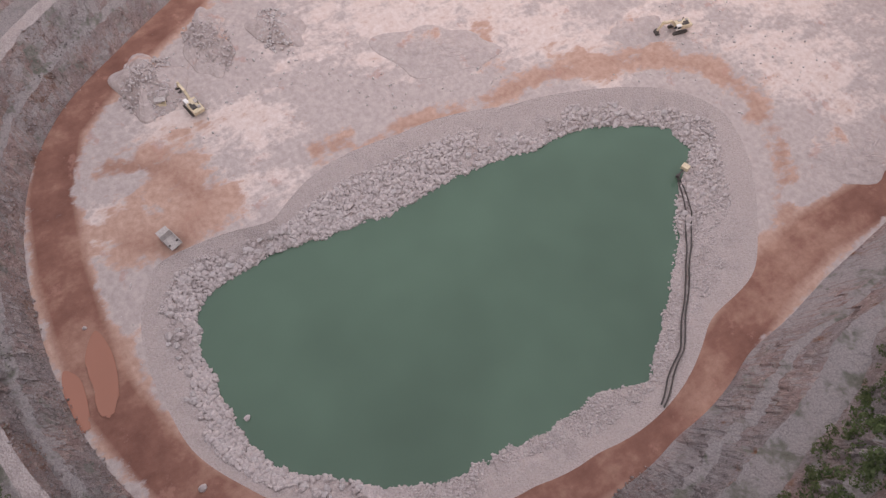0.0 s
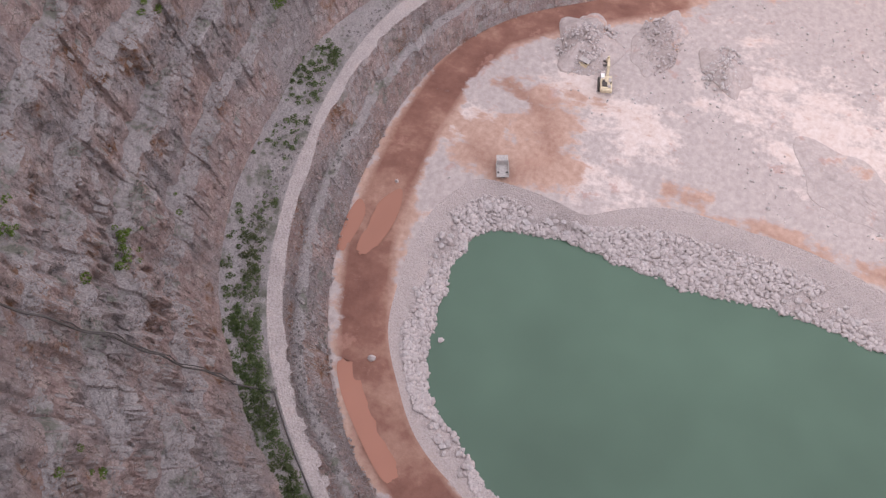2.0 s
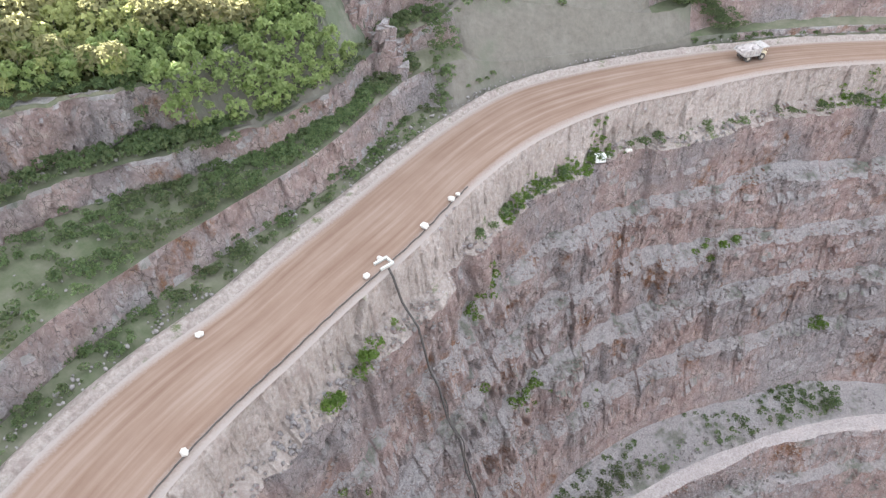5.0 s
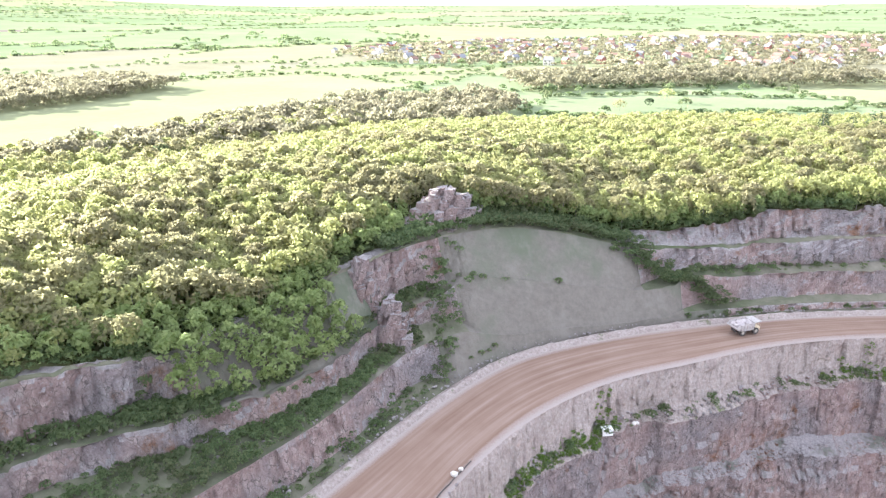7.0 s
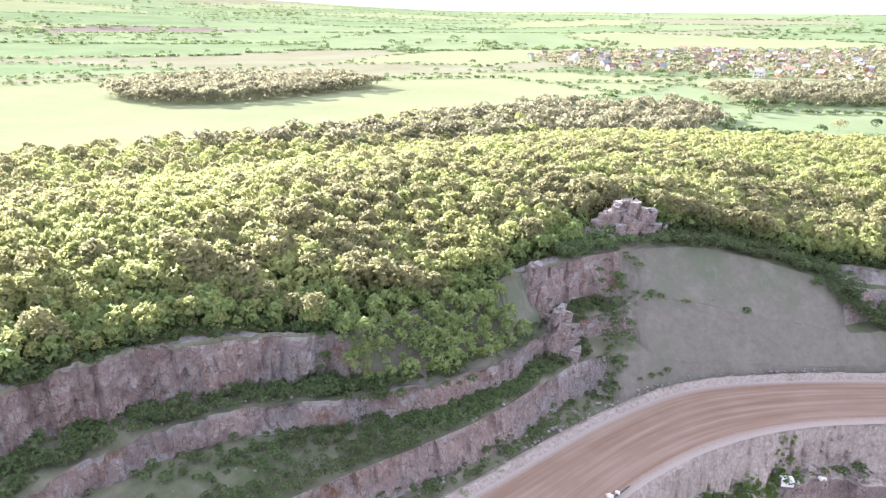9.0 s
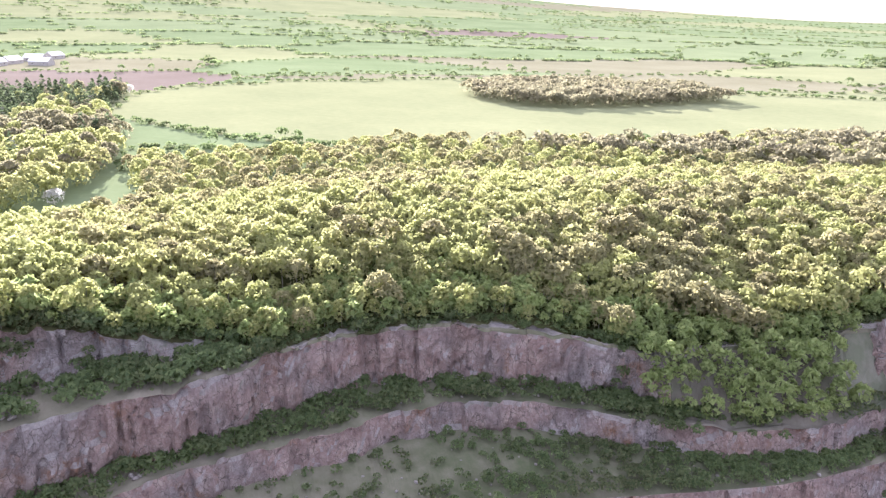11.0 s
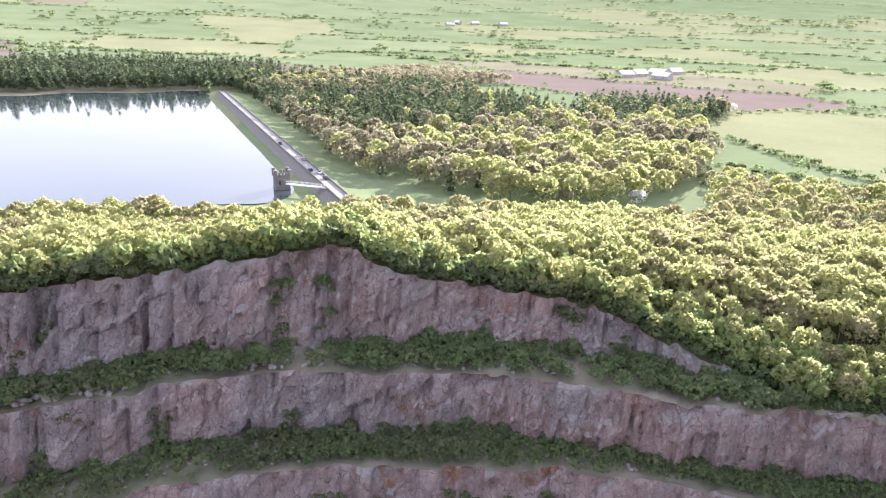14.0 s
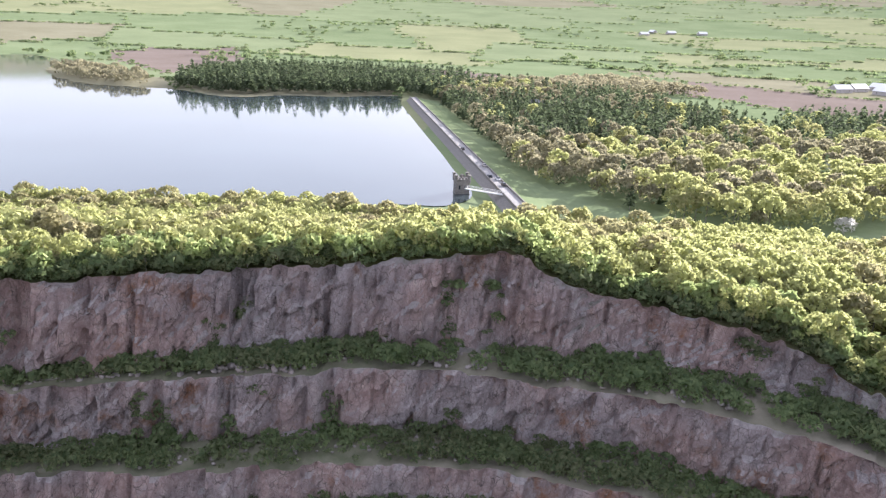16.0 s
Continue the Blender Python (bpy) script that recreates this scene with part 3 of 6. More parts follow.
def crag(x, y, z, rx, ry, h, turn, label, seed):
    """A rock spur left standing at the rim: a core with broken angular blocks heaped against it."""
    n1, n2 = 12, 40
    a_ = np.linspace(0, 2 * math.pi, n2, endpoint=False)[None]
    s = np.linspace(0, 1, n1)[:, None]
    lump = fbm(np.cos(a_) * 2 + 0 * s, np.sin(a_) * 2 + 0 * s, s * 2, 4, seed)
    rad = (1 - 0.8 * s ** 1.6) * (0.85 + 0.2 * lump)
    vs = np.stack([rx * rad * np.cos(a_), ry * rad * np.sin(a_), s * h * (0.85 + 0.12 * lump)], -1).reshape(-1, 3).tolist()
    j = np.arange(n2)
    fs = [(i * n2 + q, i * n2 + (q + 1) % n2, (i + 1) * n2 + (q + 1) % n2, (i + 1) * n2 + q) for i in range(n1 - 1) for q in j]
    fs.append([(n1 - 1) * n2 + int(q) for q in j])
    rg_ = np.random.RandomState(seed)
    corner = np.array([(p, q, r) for p in (-1, 1) for q in (-1, 1) for r in (-1, 1)], float)
    sides = ((0, 1, 3, 2), (4, 6, 7, 5), (0, 4, 5, 1), (2, 3, 7, 6), (0, 2, 6, 4), (1, 5, 7, 3))
    for _ in range(int(9 * rx)):
        t, up = rg_.uniform(0, 6.28), rg_.uniform(0, 1) ** 0.9
        k = 1 - 0.8 * up ** 1.6
        size = rg_.uniform(0.7, 2.1) * np.array([1, 0.8, 1.5]) * (1.15 - 0.4 * up)
        c = (corner + rg_.uniform(-0.35, 0.35, (8, 3))) * size
        t2 = rg_.uniform(0, 6.28)
        c = np.stack([c[:, 0] * math.cos(t2) - c[:, 1] * math.sin(t2) + 0.25 * c[:, 2], c[:, 0] * math.sin(t2) + c[:, 1] * math.cos(t2), c[:, 2]], 1)
        base = len(vs)
        vs += (c + (0.86 * rx * k * math.cos(t), 0.86 * ry * k * math.sin(t), 0.9 * h * up)).tolist()
        fs += [[base + q for q in f] for f in sides]
    ob = mesh_object("rock_spur", vs, fs, ROCK, label, "rock outcrop")
    ob.matrix_basis = pose(x, y, z, 0, 0, turn)
    return ob


crag(61, 219, -3, 19, 8, 20, 15, "pale pink rock spur above the tipped fill", 3)
crag(27, 191, -24, 6, 9, 31, 10, "narrow grey and pink rock spur among saplings", 8)
crag(34, 181, -22, 5, 9, 17, 25, "low broken rock spur beside the tipped fill", 11)


def spur_clear(X, Y):
    """True away from the open ground before the rock spurs."""
    ok = np.ones(np.shape(X), bool)
    for x, y, r in ((61, 219, 13), (58, 208, 13), (27, 191, 7.5), (25, 182, 8), (34, 181, 7)):
        ok &= np.hypot(X - x, Y - y) > r
    return ok


# land beyond the pit: woodland rise, then the plain
def hills(X, Y):
    """Height of the distant land."""
    d = np.hypot(X, Y)
    az = np.degrees(np.arctan2(-X, Y))
    west = np.clip((az + 6) / 60, 0, 1) * np.clip((170 - az) / 50, 0, 1)
    west = west * west * (3 - 2 * west)
    rise = np.clip((d - 1300) / 3400, 0, 1)
    return rise ** 1.5 * (80 + 240 * west) + np.clip((d - 700) / 800, 0, 1) * 5 * fbm(X * 0.004, Y * 0.004, X * 0, 3, 90)


plain_r = top_r + ring("-180:110 -140:150 -90:200 0:200 60:200 85:190 100:170 120:150 140:120 160:95 172:90")
wood_r, wood_z = [], []
hump = ring("-180:-3 -150:0 60:4 85:6 110:9 125:9 140:7 150:3 165:-3 175:-3")
for s in np.linspace(0, 1, 20):
    rr_ = top_r + (plain_r - top_r) * s
    e_ = s * s * (3 - 2 * s)
    wood_r.append(rr_)
    wood_z.append(top_z * (1 - e_) + hump * np.sin(math.pi * s) ** 1.0)
strip("woodland_ground", wood_r, wood_z, FOREST_FLOOR, "leaf-strewn woodland ground along the pit rim", "ground", 0, 0.6, 0.05, 75, True, True)


# ---------------------------------------------------------------- farmland
def inside(X, Y, poly):
    ok = np.zeros(np.shape(X), bool)
    for (x0, y0), (x1, y1) in zip(poly, poly[1:] + poly[:1]):
        cross = ((y0 > Y) != (y1 > Y)) & (X < (x1 - x0) * (Y - y0) / (y1 - y0 + 1e-9) + x0)
        ok ^= cross
    return ok


BIG_FIELD = [(-570, 455), (-585, 530), (-510, 690), (-390, 800), (-63, 831), (78, 856), (173, 693), (54, 573), (7, 519), (-65, 435), (-144, 390), (-257, 328), (-317, 321), (-462, 337)]
ISLAND_WOOD = [(-312, 640), (-260, 585), (-192, 576), (-124, 646), (-65, 733), (-110, 800), (-240, 790), (-320, 730)]
RIGHT_FIELD = [(194, 481), (255, 569), (371, 545), (488, 475), (434, 421), (305, 446), (252, 434)]
MEADOW = [(-340, 265), (-268, 298), (-242, 277), (-301, 223)]
PLOUGH = [(-1358, -620), (-1519, -430), (-1244, -333), (-899, -342), (-1124, -515)]
FAR_WHEAT = [(-1450, 60), (-1900, 150), (-1750, 560), (-1500, 420)]
LAKE_EDGE = [(-292, 14), (-368, 8), (-500, -12), (-667, -37), (-714, -42), (-692, -98), (-685, -152), (-659, -200), (-705, -262), (-717, -309), (-739, -371), (-800, -435), (-905, -500), (-1080, -581), (-1200, -760), (-1000, -900), (-600, -700), (-290, -420), (-262, -220), (-268, -120), (-280, -40)]
VILLAGE = [(190, 960), (130, 1250), (500, 1520), (1000, 1480), (1420, 1200), (1150, 860), (720, 690), (540, 740), (400, 830), (280, 900)]

FIELDS = [GRASS,
          grass_material("young_wheat", (0.17, 0.205, 0.115), (0.22, 0.255, 0.145)),
          grass_material("rape_in_flower", (0.27, 0.28, 0.06), (0.34, 0.34, 0.085)),
          grass_material("ploughed_earth", (0.165, 0.135, 0.115), (0.21, 0.175, 0.155)),
          grass_material("pale_pasture", (0.205, 0.22, 0.125), (0.26, 0.27, 0.155)),
          grass_material("stubble", (0.19, 0.18, 0.12), (0.24, 0.23, 0.16))]
rng = np.random.RandomState(4)
PLOTS = 250
seed_d, seed_a = 450 + 4250 * rng.uniform(0, 1, PLOTS) ** 1.1, rng.uniform(-180, 180, PLOTS)
seeds = np.stack([-np.sin(np.radians(seed_a)) * seed_d, np.cos(np.radians(seed_a)) * seed_d], 1)
seed_kind = rng.choice([0, 1, 2, 3, 4, 5], PLOTS, p=[0.37, 0.27, 0.0, 0.03, 0.24, 0.09])
c30, s30 = math.cos(0.5), math.sin(0.5)


def field_id(X, Y):
    """Which field a place lies in; straight hedged plots."""
    best, who = np.full(X.shape, 1e12), np.zeros(X.shape, int)
    for n_, (sx, sy) in enumerate(seeds):
        u, v = (X - sx) * c30 + (Y - sy) * s30, -(X - sx) * s30 + (Y - sy) * c30
        dist = np.maximum(np.abs(u) * 0.75, np.abs(v) * 1.2) + 0.25 * (np.abs(u) + np.abs(v))
        near = dist < best
        best[near], who[near] = dist[near], n_
    for n_, poly in enumerate((BIG_FIELD, RIGHT_FIELD, MEADOW, PLOUGH, FAR_WHEAT)):
        who[inside(X, Y, poly)] = PLOTS + n_
    return who


kinds = np.r_[seed_kind, [4, 1, 0, 3, 1]]
NR = 84
NG = NT // 2
steps = (np.geomspace(1, 40, NR) - 1) / 39
q_ = np.radians(TH[::2])[None]
FR = plain_r[None, ::2] + (4760 - plain_r[None, ::2]) * steps[:, None]
FX, FY = CX + FR * np.cos(q_), CY + FR * np.sin(q_)
AZ = np.degrees(np.arctan2(-FX, FY))
FZ = hills(FX, FY)
lake_zone = np.clip((np.hypot(FX, FY) - 1250) / 300, 0, 1) + np.clip((np.abs(AZ - 95) - 55) / 10, 0, 1)
FZ = FZ * np.clip(lake_zone, 0, 1)
FZ[0] = 0
ground = mesh_object("ground", np.stack([FX, FY, FZ], -1).reshape(-1, 3),
                     np.stack([(np.arange(NR - 1)[:, None] * NG + np.arange(NG)[None]), (np.arange(1, NR)[:, None] * NG + np.arange(NG)[None]),
                               (np.arange(1, NR)[:, None] * NG + (np.arange(NG)[None] + 1) % NG), (np.arange(NR - 1)[:, None] * NG + (np.arange(NG)[None] + 1) % NG)], -1).reshape(-1, 4)[:, ::-1],
                     FIELDS, "hedged green and brown farmland out to the horizon", "ground", "structure", True)
MX, MY, MZ = [(A[:-1] + A[1:] + np.roll(A, -1, 1)[:-1] + np.roll(A, -1, 1)[1:]) / 4 for A in (FX, FY, FZ)]
MX, MY = (FX[:-1] + FX[1:]) / 2, (FY[:-1] + FY[1:]) / 2
ids = field_id(MX, MY)
ground.data.polygons.foreach_set("material_index", kinds[ids].ravel().astype(np.int32))
edge_a = np.zeros(ids.shape, bool)
edge_a[:-1] |= ids[:-1] != ids[1:]
edge_a |= ids != np.roll(ids, -1, 1)
hedge_xyz = np.stack([MX[edge_a], MY[edge_a], ((FZ[:-1] + FZ[1:]) / 2)[edge_a]], 1)

PROFILE_R = np.vstack([road_out + 5, b1_r, low_r, mid_r, top_r, np.array(wood_r)[1:], np.repeat(FR[1:], 2, 1)])
PROFILE_Z = np.vstack([const(ROAD_Z), b1_z, low_z, mid_z, top_z, np.array(wood_z)[1:], np.repeat(FZ[1:], 2, 1)])


def land_z(x, y):
    """Ground height at plan points outside the haul road."""
    x, y = np.atleast_1d(x).astype(float), np.atleast_1d(y).astype(float)
    r, th = np.hypot(x - CX, y - CY), np.degrees(np.arctan2(y - CY, x - CX))
    col = np.round((th + 180) / 360 * NT).astype(int) % NT
    return np.array([np.interp(rv, PROFILE_R[:, c], PROFILE_Z[:, c]) for rv, c in zip(r, col)])


# ---------------------------------------------------------------- trees
def fast_mesh(name, verts, faces, material):
    """Mesh from arrays; faces of one size."""
    me = bpy.data.meshes.new(name)
    verts, faces = np.asarray(verts, np.float32), np.asarray(faces, np.int32)
    k = faces.shape[1]
    me.vertices.add(len(verts))
    me.vertices.foreach_set("co", verts.ravel())
    me.loops.add(faces.size)
    me.loops.foreach_set("vertex_index", faces.ravel())
    me.polygons.add(len(faces))
    me.polygons.foreach_set("loop_start", np.arange(0, faces.size, k, dtype=np.int32))
    for mt in material if isinstance(material, list) else [material]:
        me.materials.append(mt)
    me.update(calc_edges=True)
    return me


def leaf_clumps(centres, normals, size, rg):
    """Small bent leaf sprays at the given places; three corners each."""
    n_ = len(centres)
    t1 = np.cross(normals, rg.normal(size=(n_, 3)))
    t1 /= np.linalg.norm(t1, axis=1)[:, None] + 1e-9
    t2 = np.cross(normals, t1)
    sz = (size * rg.uniform(0.6, 1.3, n_))[:, None]
    v = np.stack([centres - t1 * sz - t2 * sz * 0.6, centres + t1 * sz * 1.1 - t2 * sz * 0.35, centres + t2 * sz * 1.1 - normals * sz * 0.3], 1)
    return v.reshape(-1, 3)


def broad_crown(height, radius, count, leaf, rg, low=0.14):
    """Leaf sprays on a rounded, lumpy crown above a short bare stem."""
    dr = rg.normal(size=(count, 3))
    dr[:, 2] = np.where(rg.uniform(0, 1, count) < 0.75, np.abs(dr[:, 2]), dr[:, 2])
    dr /= np.linalg.norm(dr, axis=1)[:, None]
    lumps = rg.normal(size=(9, 3))
    lumps[:, 2] = np.abs(lumps[:, 2])
    lumps /= np.linalg.norm(lumps, axis=1)[:, None]
    near = (dr @ lumps.T).max(1)
    grow = 0.82 + 0.18 * np.clip((near - 0.55) / 0.4, 0, 1) ** 0.7
    grow *= rg.uniform(0.86, 1.06, count)
    mid_, half_ = (1 + low) * 0.5 * height, (1 - low) * 0.5 * height
    at = dr * grow[:, None] * np.array([radius, radius, half_]) * (1 - 0.18 * np.clip(dr[:, 2:3], 0, 1)) + np.array([0, 0, mid_])
    nr = dr * np.array([1, 1, 0.8]) + rg.normal(size=(count, 3)) * 0.72
    nr /= np.linalg.norm(nr, axis=1)[:, None]
    return leaf_clumps(at, nr, leaf, rg)


def cone_crown(height, radius, count, leaf, rg, low=0.2):
    s = 1 - np.sqrt(rg.uniform(0, 1, count))
    z = (low + (1 - low) * s) * height
    tier = np.floor(s * 8) / 8
    r_ = radius * (1 - tier) * rg.uniform(0.55, 1.05, count)
    a_ = rg.uniform(0, 6.28, count)
    at = np.stack([np.cos(a_) * r_, np.sin(a_) * r_, z - 0.12 * r_], 1)
    nr = np.stack([np.cos(a_) * 0.5, np.sin(a_) * 0.5, np.full(count, 0.8)], 1) + rg.normal(size=(count, 3)) * 0.3
    nr /= np.linalg.norm(nr, axis=1)[:, None]
    return leaf_clumps(at, nr, leaf, rg)


def stem(height, thick, rg, limbs=3):
    """Tapered trunk with limbs, as quads."""
    vs, fs = [], []

    def tube(p0, p1, r0, r1):
        p0, p1 = np.array(p0, float), np.array(p1, float)
        ax = (p1 - p0) / np.linalg.norm(p1 - p0)
        u = np.cross(ax, (0.3, 0.9, 0.2))
        u /= np.linalg.norm(u)
        w = np.cross(ax, u)
        b = len(vs)
        for p, r in ((p0, r0), (p1, r1)):
            for k_ in range(4):
                c_ = 2 * math.pi * k_ / 4
                vs.append(p + r * (math.cos(c_) * u + math.sin(c_) * w))
        for k_ in range(4):
            fs.append((b + k_, b + (k_ + 1) % 4, b + 4 + (k_ + 1) % 4, b + 4 + k_))

    tube((0, 0, -0.8), (0, 0, height * 0.5), thick, thick * 0.65)
    tube((0, 0, height * 0.5), (rg.uniform(-0.3, 0.3), rg.uniform(-0.3, 0.3), height * 0.9), thick * 0.65, thick * 0.15)
    for _ in range(limbs):
        a_, z_ = rg.uniform(0, 6.28), height * rg.uniform(0.35, 0.65)
        l_ = height * rg.uniform(0.16, 0.24)
        tube((0, 0, z_), (math.cos(a_) * l_, math.sin(a_) * l_, z_ + l_), thick * 0.4, thick * 0.1)
    return np.array(vs), np.array(fs)


LEAF_FRESH = leaf_material("fresh_spring_leaves", (0.37, 0.39, 0.16), (0.45, 0.465, 0.21), (0.45, 0.42, 0.215))
LEAF_OLIVE = leaf_material("budding_twigs", (0.31, 0.295, 0.155), (0.39, 0.37, 0.20), (0.36, 0.325, 0.19))
LEAF_DARK = leaf_material("dark_needles", (0.06, 0.085, 0.045), (0.125, 0.155, 0.085))
LEAF_BUSH = leaf_material("scrub_leaves", (0.13, 0.185, 0.085), (0.25, 0.31, 0.145), (0.24, 0.255, 0.14))
LEAF_SAP = leaf_material("young_green_leaves", (0.28, 0.345, 0.14), (0.40, 0.465, 0.20))
LEAF_TUFT = leaf_material("bright_weeds", (0.14, 0.21, 0.05), (0.26, 0.36, 0.10))
BLOSSOM = leaf_material("white_blossom", (0.5, 0.48, 0.44), (0.75, 0.73, 0.70))
YELLOW = leaf_material("golden_leaves", (0.32, 0.30, 0.03), (0.5, 0.46, 0.06))
LEAF_BROWN = leaf_material("brown_budding_twigs", (0.25, 0.235, 0.15), (0.34, 0.32, 0.205), (0.31, 0.28, 0.19))
BARK = plain("grey_bark", (0.22, 0.2, 0.17), 0.9)


def crown_bank(kind, n_, seed, height, radius, count, leaf, limbs=0):
    rg = np.random.RandomState(seed)
    out = []
    for _ in range(n_):
        f = broad_crown if kind == "broad" else cone_crown
        out.append((f(height * rg.uniform(0.9, 1.1), radius * rg.uniform(0.9, 1.1), count, leaf, rg), stem(height, 0.011 * height + 0.05, rg, limbs)))
    return out


def scatter(poly_or_test, box, spacing, seed):
    """Jittered even scatter of plan points inside a region."""
    rg = np.random.RandomState(seed)
    xs = np.arange(box[0], box[2], spacing)
    ys = np.arange(box[1], box[3], spacing * 0.87)
    X, Y = np.meshgrid(xs, ys)
    X = X + (np.arange(len(ys)) % 2)[:, None] * spacing * 0.5
    X = X + rg.uniform(-0.42, 0.42, X.shape) * spacing
    Y = Y + rg.uniform(-0.42, 0.42, Y.shape) * spacing
    X, Y = X.ravel(), Y.ravel()
    ok = poly_or_test(X, Y) if callable(poly_or_test) else inside(X, Y, poly_or_test)
    return X[ok], Y[ok]


def wood(name, X, Y, Z, bank, material, label, seed, size=(0.75, 1.25), category="woodland", with_stems=True):
    """Uncounted trees of a wood joined into crowns and stems."""
    if len(X) == 0:
        return
    rg = np.random.RandomState(seed)
    which = rg.randint(0, len(bank), len(X))
    turn = rg.uniform(0, 6.28, len(X))
    sc = rg.uniform(size[0], size[1], len(X))
    vs, sv, sf, base = [], [], [], 0
    for b_, (leaves, (tv, tf)) in enumerate(bank):
        sel = np.where(which == b_)[0]
        if len(sel) == 0:
            continue
        c_, s_ = np.cos(turn[sel]), np.sin(turn[sel])
        for src, dst in ((leaves, vs), (tv, sv)):
            x_ = src[None, :, 0] * c_[:, None] - src[None, :, 1] * s_[:, None]
            y_ = src[None, :, 0] * s_[:, None] + src[None, :, 1] * c_[:, None]
            v_ = np.stack([x_, y_, np.repeat(src[None, :, 2], len(sel), 0)], -1) * sc[sel][:, None, None]
            v_ += np.stack([X[sel], Y[sel], Z[sel]], -1)[:, None]
            dst.append(v_.reshape(-1, 3))
        near_ = np.hypot(X[sel], Y[sel]) < 300
        sv[-1] = sv[-1].reshape(len(sel), -1, 3)[near_].reshape(-1, 3)
        for _ in range(int(near_.sum())):
            sf.append(tf + base)
            base += len(tv)
    V = np.vstack(vs)
    top = tagged(new(name, fast_mesh(name, V, np.arange(len(V)).reshape(-1, 3), material)), label, category, kind="stuff")
    if with_stems and sf:
        tr_ = new("trunks", fast_mesh("trunks", np.vstack(sv), np.vstack(sf), BARK))
        tr_.parent = top
        tagged(tr_, kind="stuff")
    return top


BIRCH = crown_bank("broad", 7, 100, 10.5, 3.5, 165, 0.62, 1)
OAK = crown_bank("broad", 5, 110, 11.5, 4.2, 220, 0.66, 2)
FAR_OAK = crown_bank("broad", 4, 120, 12.0, 5.6, 80, 1.15)
PINE = crown_bank("cone", 4, 130, 17.0, 3.8, 85, 1.05)
SAPLING = crown_bank("broad", 6, 145, 5.6, 1.7, 62, 0.5)
SHRUB = crown_bank("broad", 6, 140, 2.6, 1.7, 46, 0.42)
HEDGE = crown_bank("broad", 4, 150, 4.6, 4.0, 34, 1.15)
FAR_HEDGE = crown_bank("broad", 4, 155, 3.6, 6.5, 14, 2.0)

top_at = np.vstack([top_r, plain_r])


def rim_wood(X, Y):
    r, th = np.hypot(X - CX, Y - CY), np.degrees(np.arctan2(Y - CY, X - CX))
    col = np.round((th + 180) / 360 * NT).astype(int) % NT
    edge_ = np.where((th > 100) & (th < 117), low_r[col] + 22, top_r[col] + np.where((th > 96) & (th < 100), 10, 0)) + 0.8
    return (r > edge_) & (r < plain_r[col] + 8) & ((th > 50) | (th < -155)) & ~inside(X, Y, RIGHT_FIELD) & ~inside(X, Y, BIG_FIELD) & ~inside(X, Y, MEADOW) & ~inside(X, Y, LAKE_EDGE) & spur_clear(X, Y)


X, Y = scatter(rim_wood, (-330, -190, 420, 500), 4.7, 7)
tone = fbm(X * 0.03, Y * 0.03, X * 0, 3, 5) + np.random.RandomState(6).normal(size=len(X)) * 0.35
Zt = land_z(X, Y)
dist = np.hypot(X, Y)
order = np.argsort(dist)
single = np.zeros(len(X), bool)
single[order[:300]] = True


def tree_thing(name, bank_item, leaf_mat, label):
    """One tree as a thing: an Empty at its foot with trunk and crown."""
    leaves, (tv, tf) = bank_item
    root = tagged(new(name), label, "tree", "trees along the pit rim")
    tr_ = new("trunk", fast_mesh("trunk", tv, tf, BARK))
    cr_ = new("crown", fast_mesh("crown", leaves, np.arange(len(leaves)).reshape(-1, 3), leaf_mat))
    tr_.parent = cr_.parent = root
    return root


protos = [tree_thing("birch_tree", b_, LEAF_FRESH, "young birch tree in fresh yellow-green spring leaf") for b_ in BIRCH[:4]]
protos += [tree_thing("oak_tree", b_, LEAF_OLIVE, "oak tree with brownish olive budding crown") for b_ in OAK[:2]]
rg = np.random.RandomState(9)
used = set()
for i_ in np.where(single)[0]:
    p_ = rg.randint(0, 4) if tone[i_] < 0.6 else 4 + rg.randint(0, 2)
    m = pose(X[i_], Y[i_], Zt[i_] - 0.2, 0, 0, rg.uniform(0, 360)) @ Matrix.Diagonal((*[rg.uniform(0.5, 0.95)] * 3, 1))
    if p_ not in used:
        used.add(p_)
        protos[p_].matrix_basis = m
    else:
        t_ = copy_thing(protos[p_], m)
        t_.matrix_basis = m
for p_ in range(6):
    if p_ not in used:
        for ch in list(protos[p_].children):
            bpy.data.objects.remove(ch)
        bpy.data.objects.remove(protos[p_])
for name, sel, bank, mat, label in (("birch_wood", ~single & (tone < 0.6), BIRCH, LEAF_FRESH, "dense birch wood in fresh yellow-green leaf"),
                                    ("oak_wood", ~single & (tone >= 0.6), OAK, LEAF_OLIVE, "budding olive-brown oaks scattered through the wood")):
    wood(name, X[sel], Y[sel], Zt[sel] - 0.2, bank, mat, label, 12, (0.85, 1.12))

# woods beyond the rim
SIDE_WOOD = [(-250, 110), (-265, 182), (-300, 222), (-345, 268), (-462, 335), (-560, 440), (-610, 330), (-520, 250), (-375, 240)]
DAM_WOOD = [(-312, 66), (-335, 48), (-430, 34), (-565, 15), (-713, -6), (-803, -18), (-860, 60), (-773, 171), (-619, 240), (-495, 256), (-375, 251), (-265, 182), (-255, 110), (-290, 80)]
SHORE_WOOD = [(-735, -42), (-705, -98), (-700, -152), (-675, -200), (-722, -272), (-930, -300), (-980, -100), (-900, 40), (-800, 30), (-700, 40), (-690, 0)]
SPIT_WOOD = [(-725, -300), (-750, -371), (-815, -440), (-900, -490), (-900, -450), (-800, -330)]
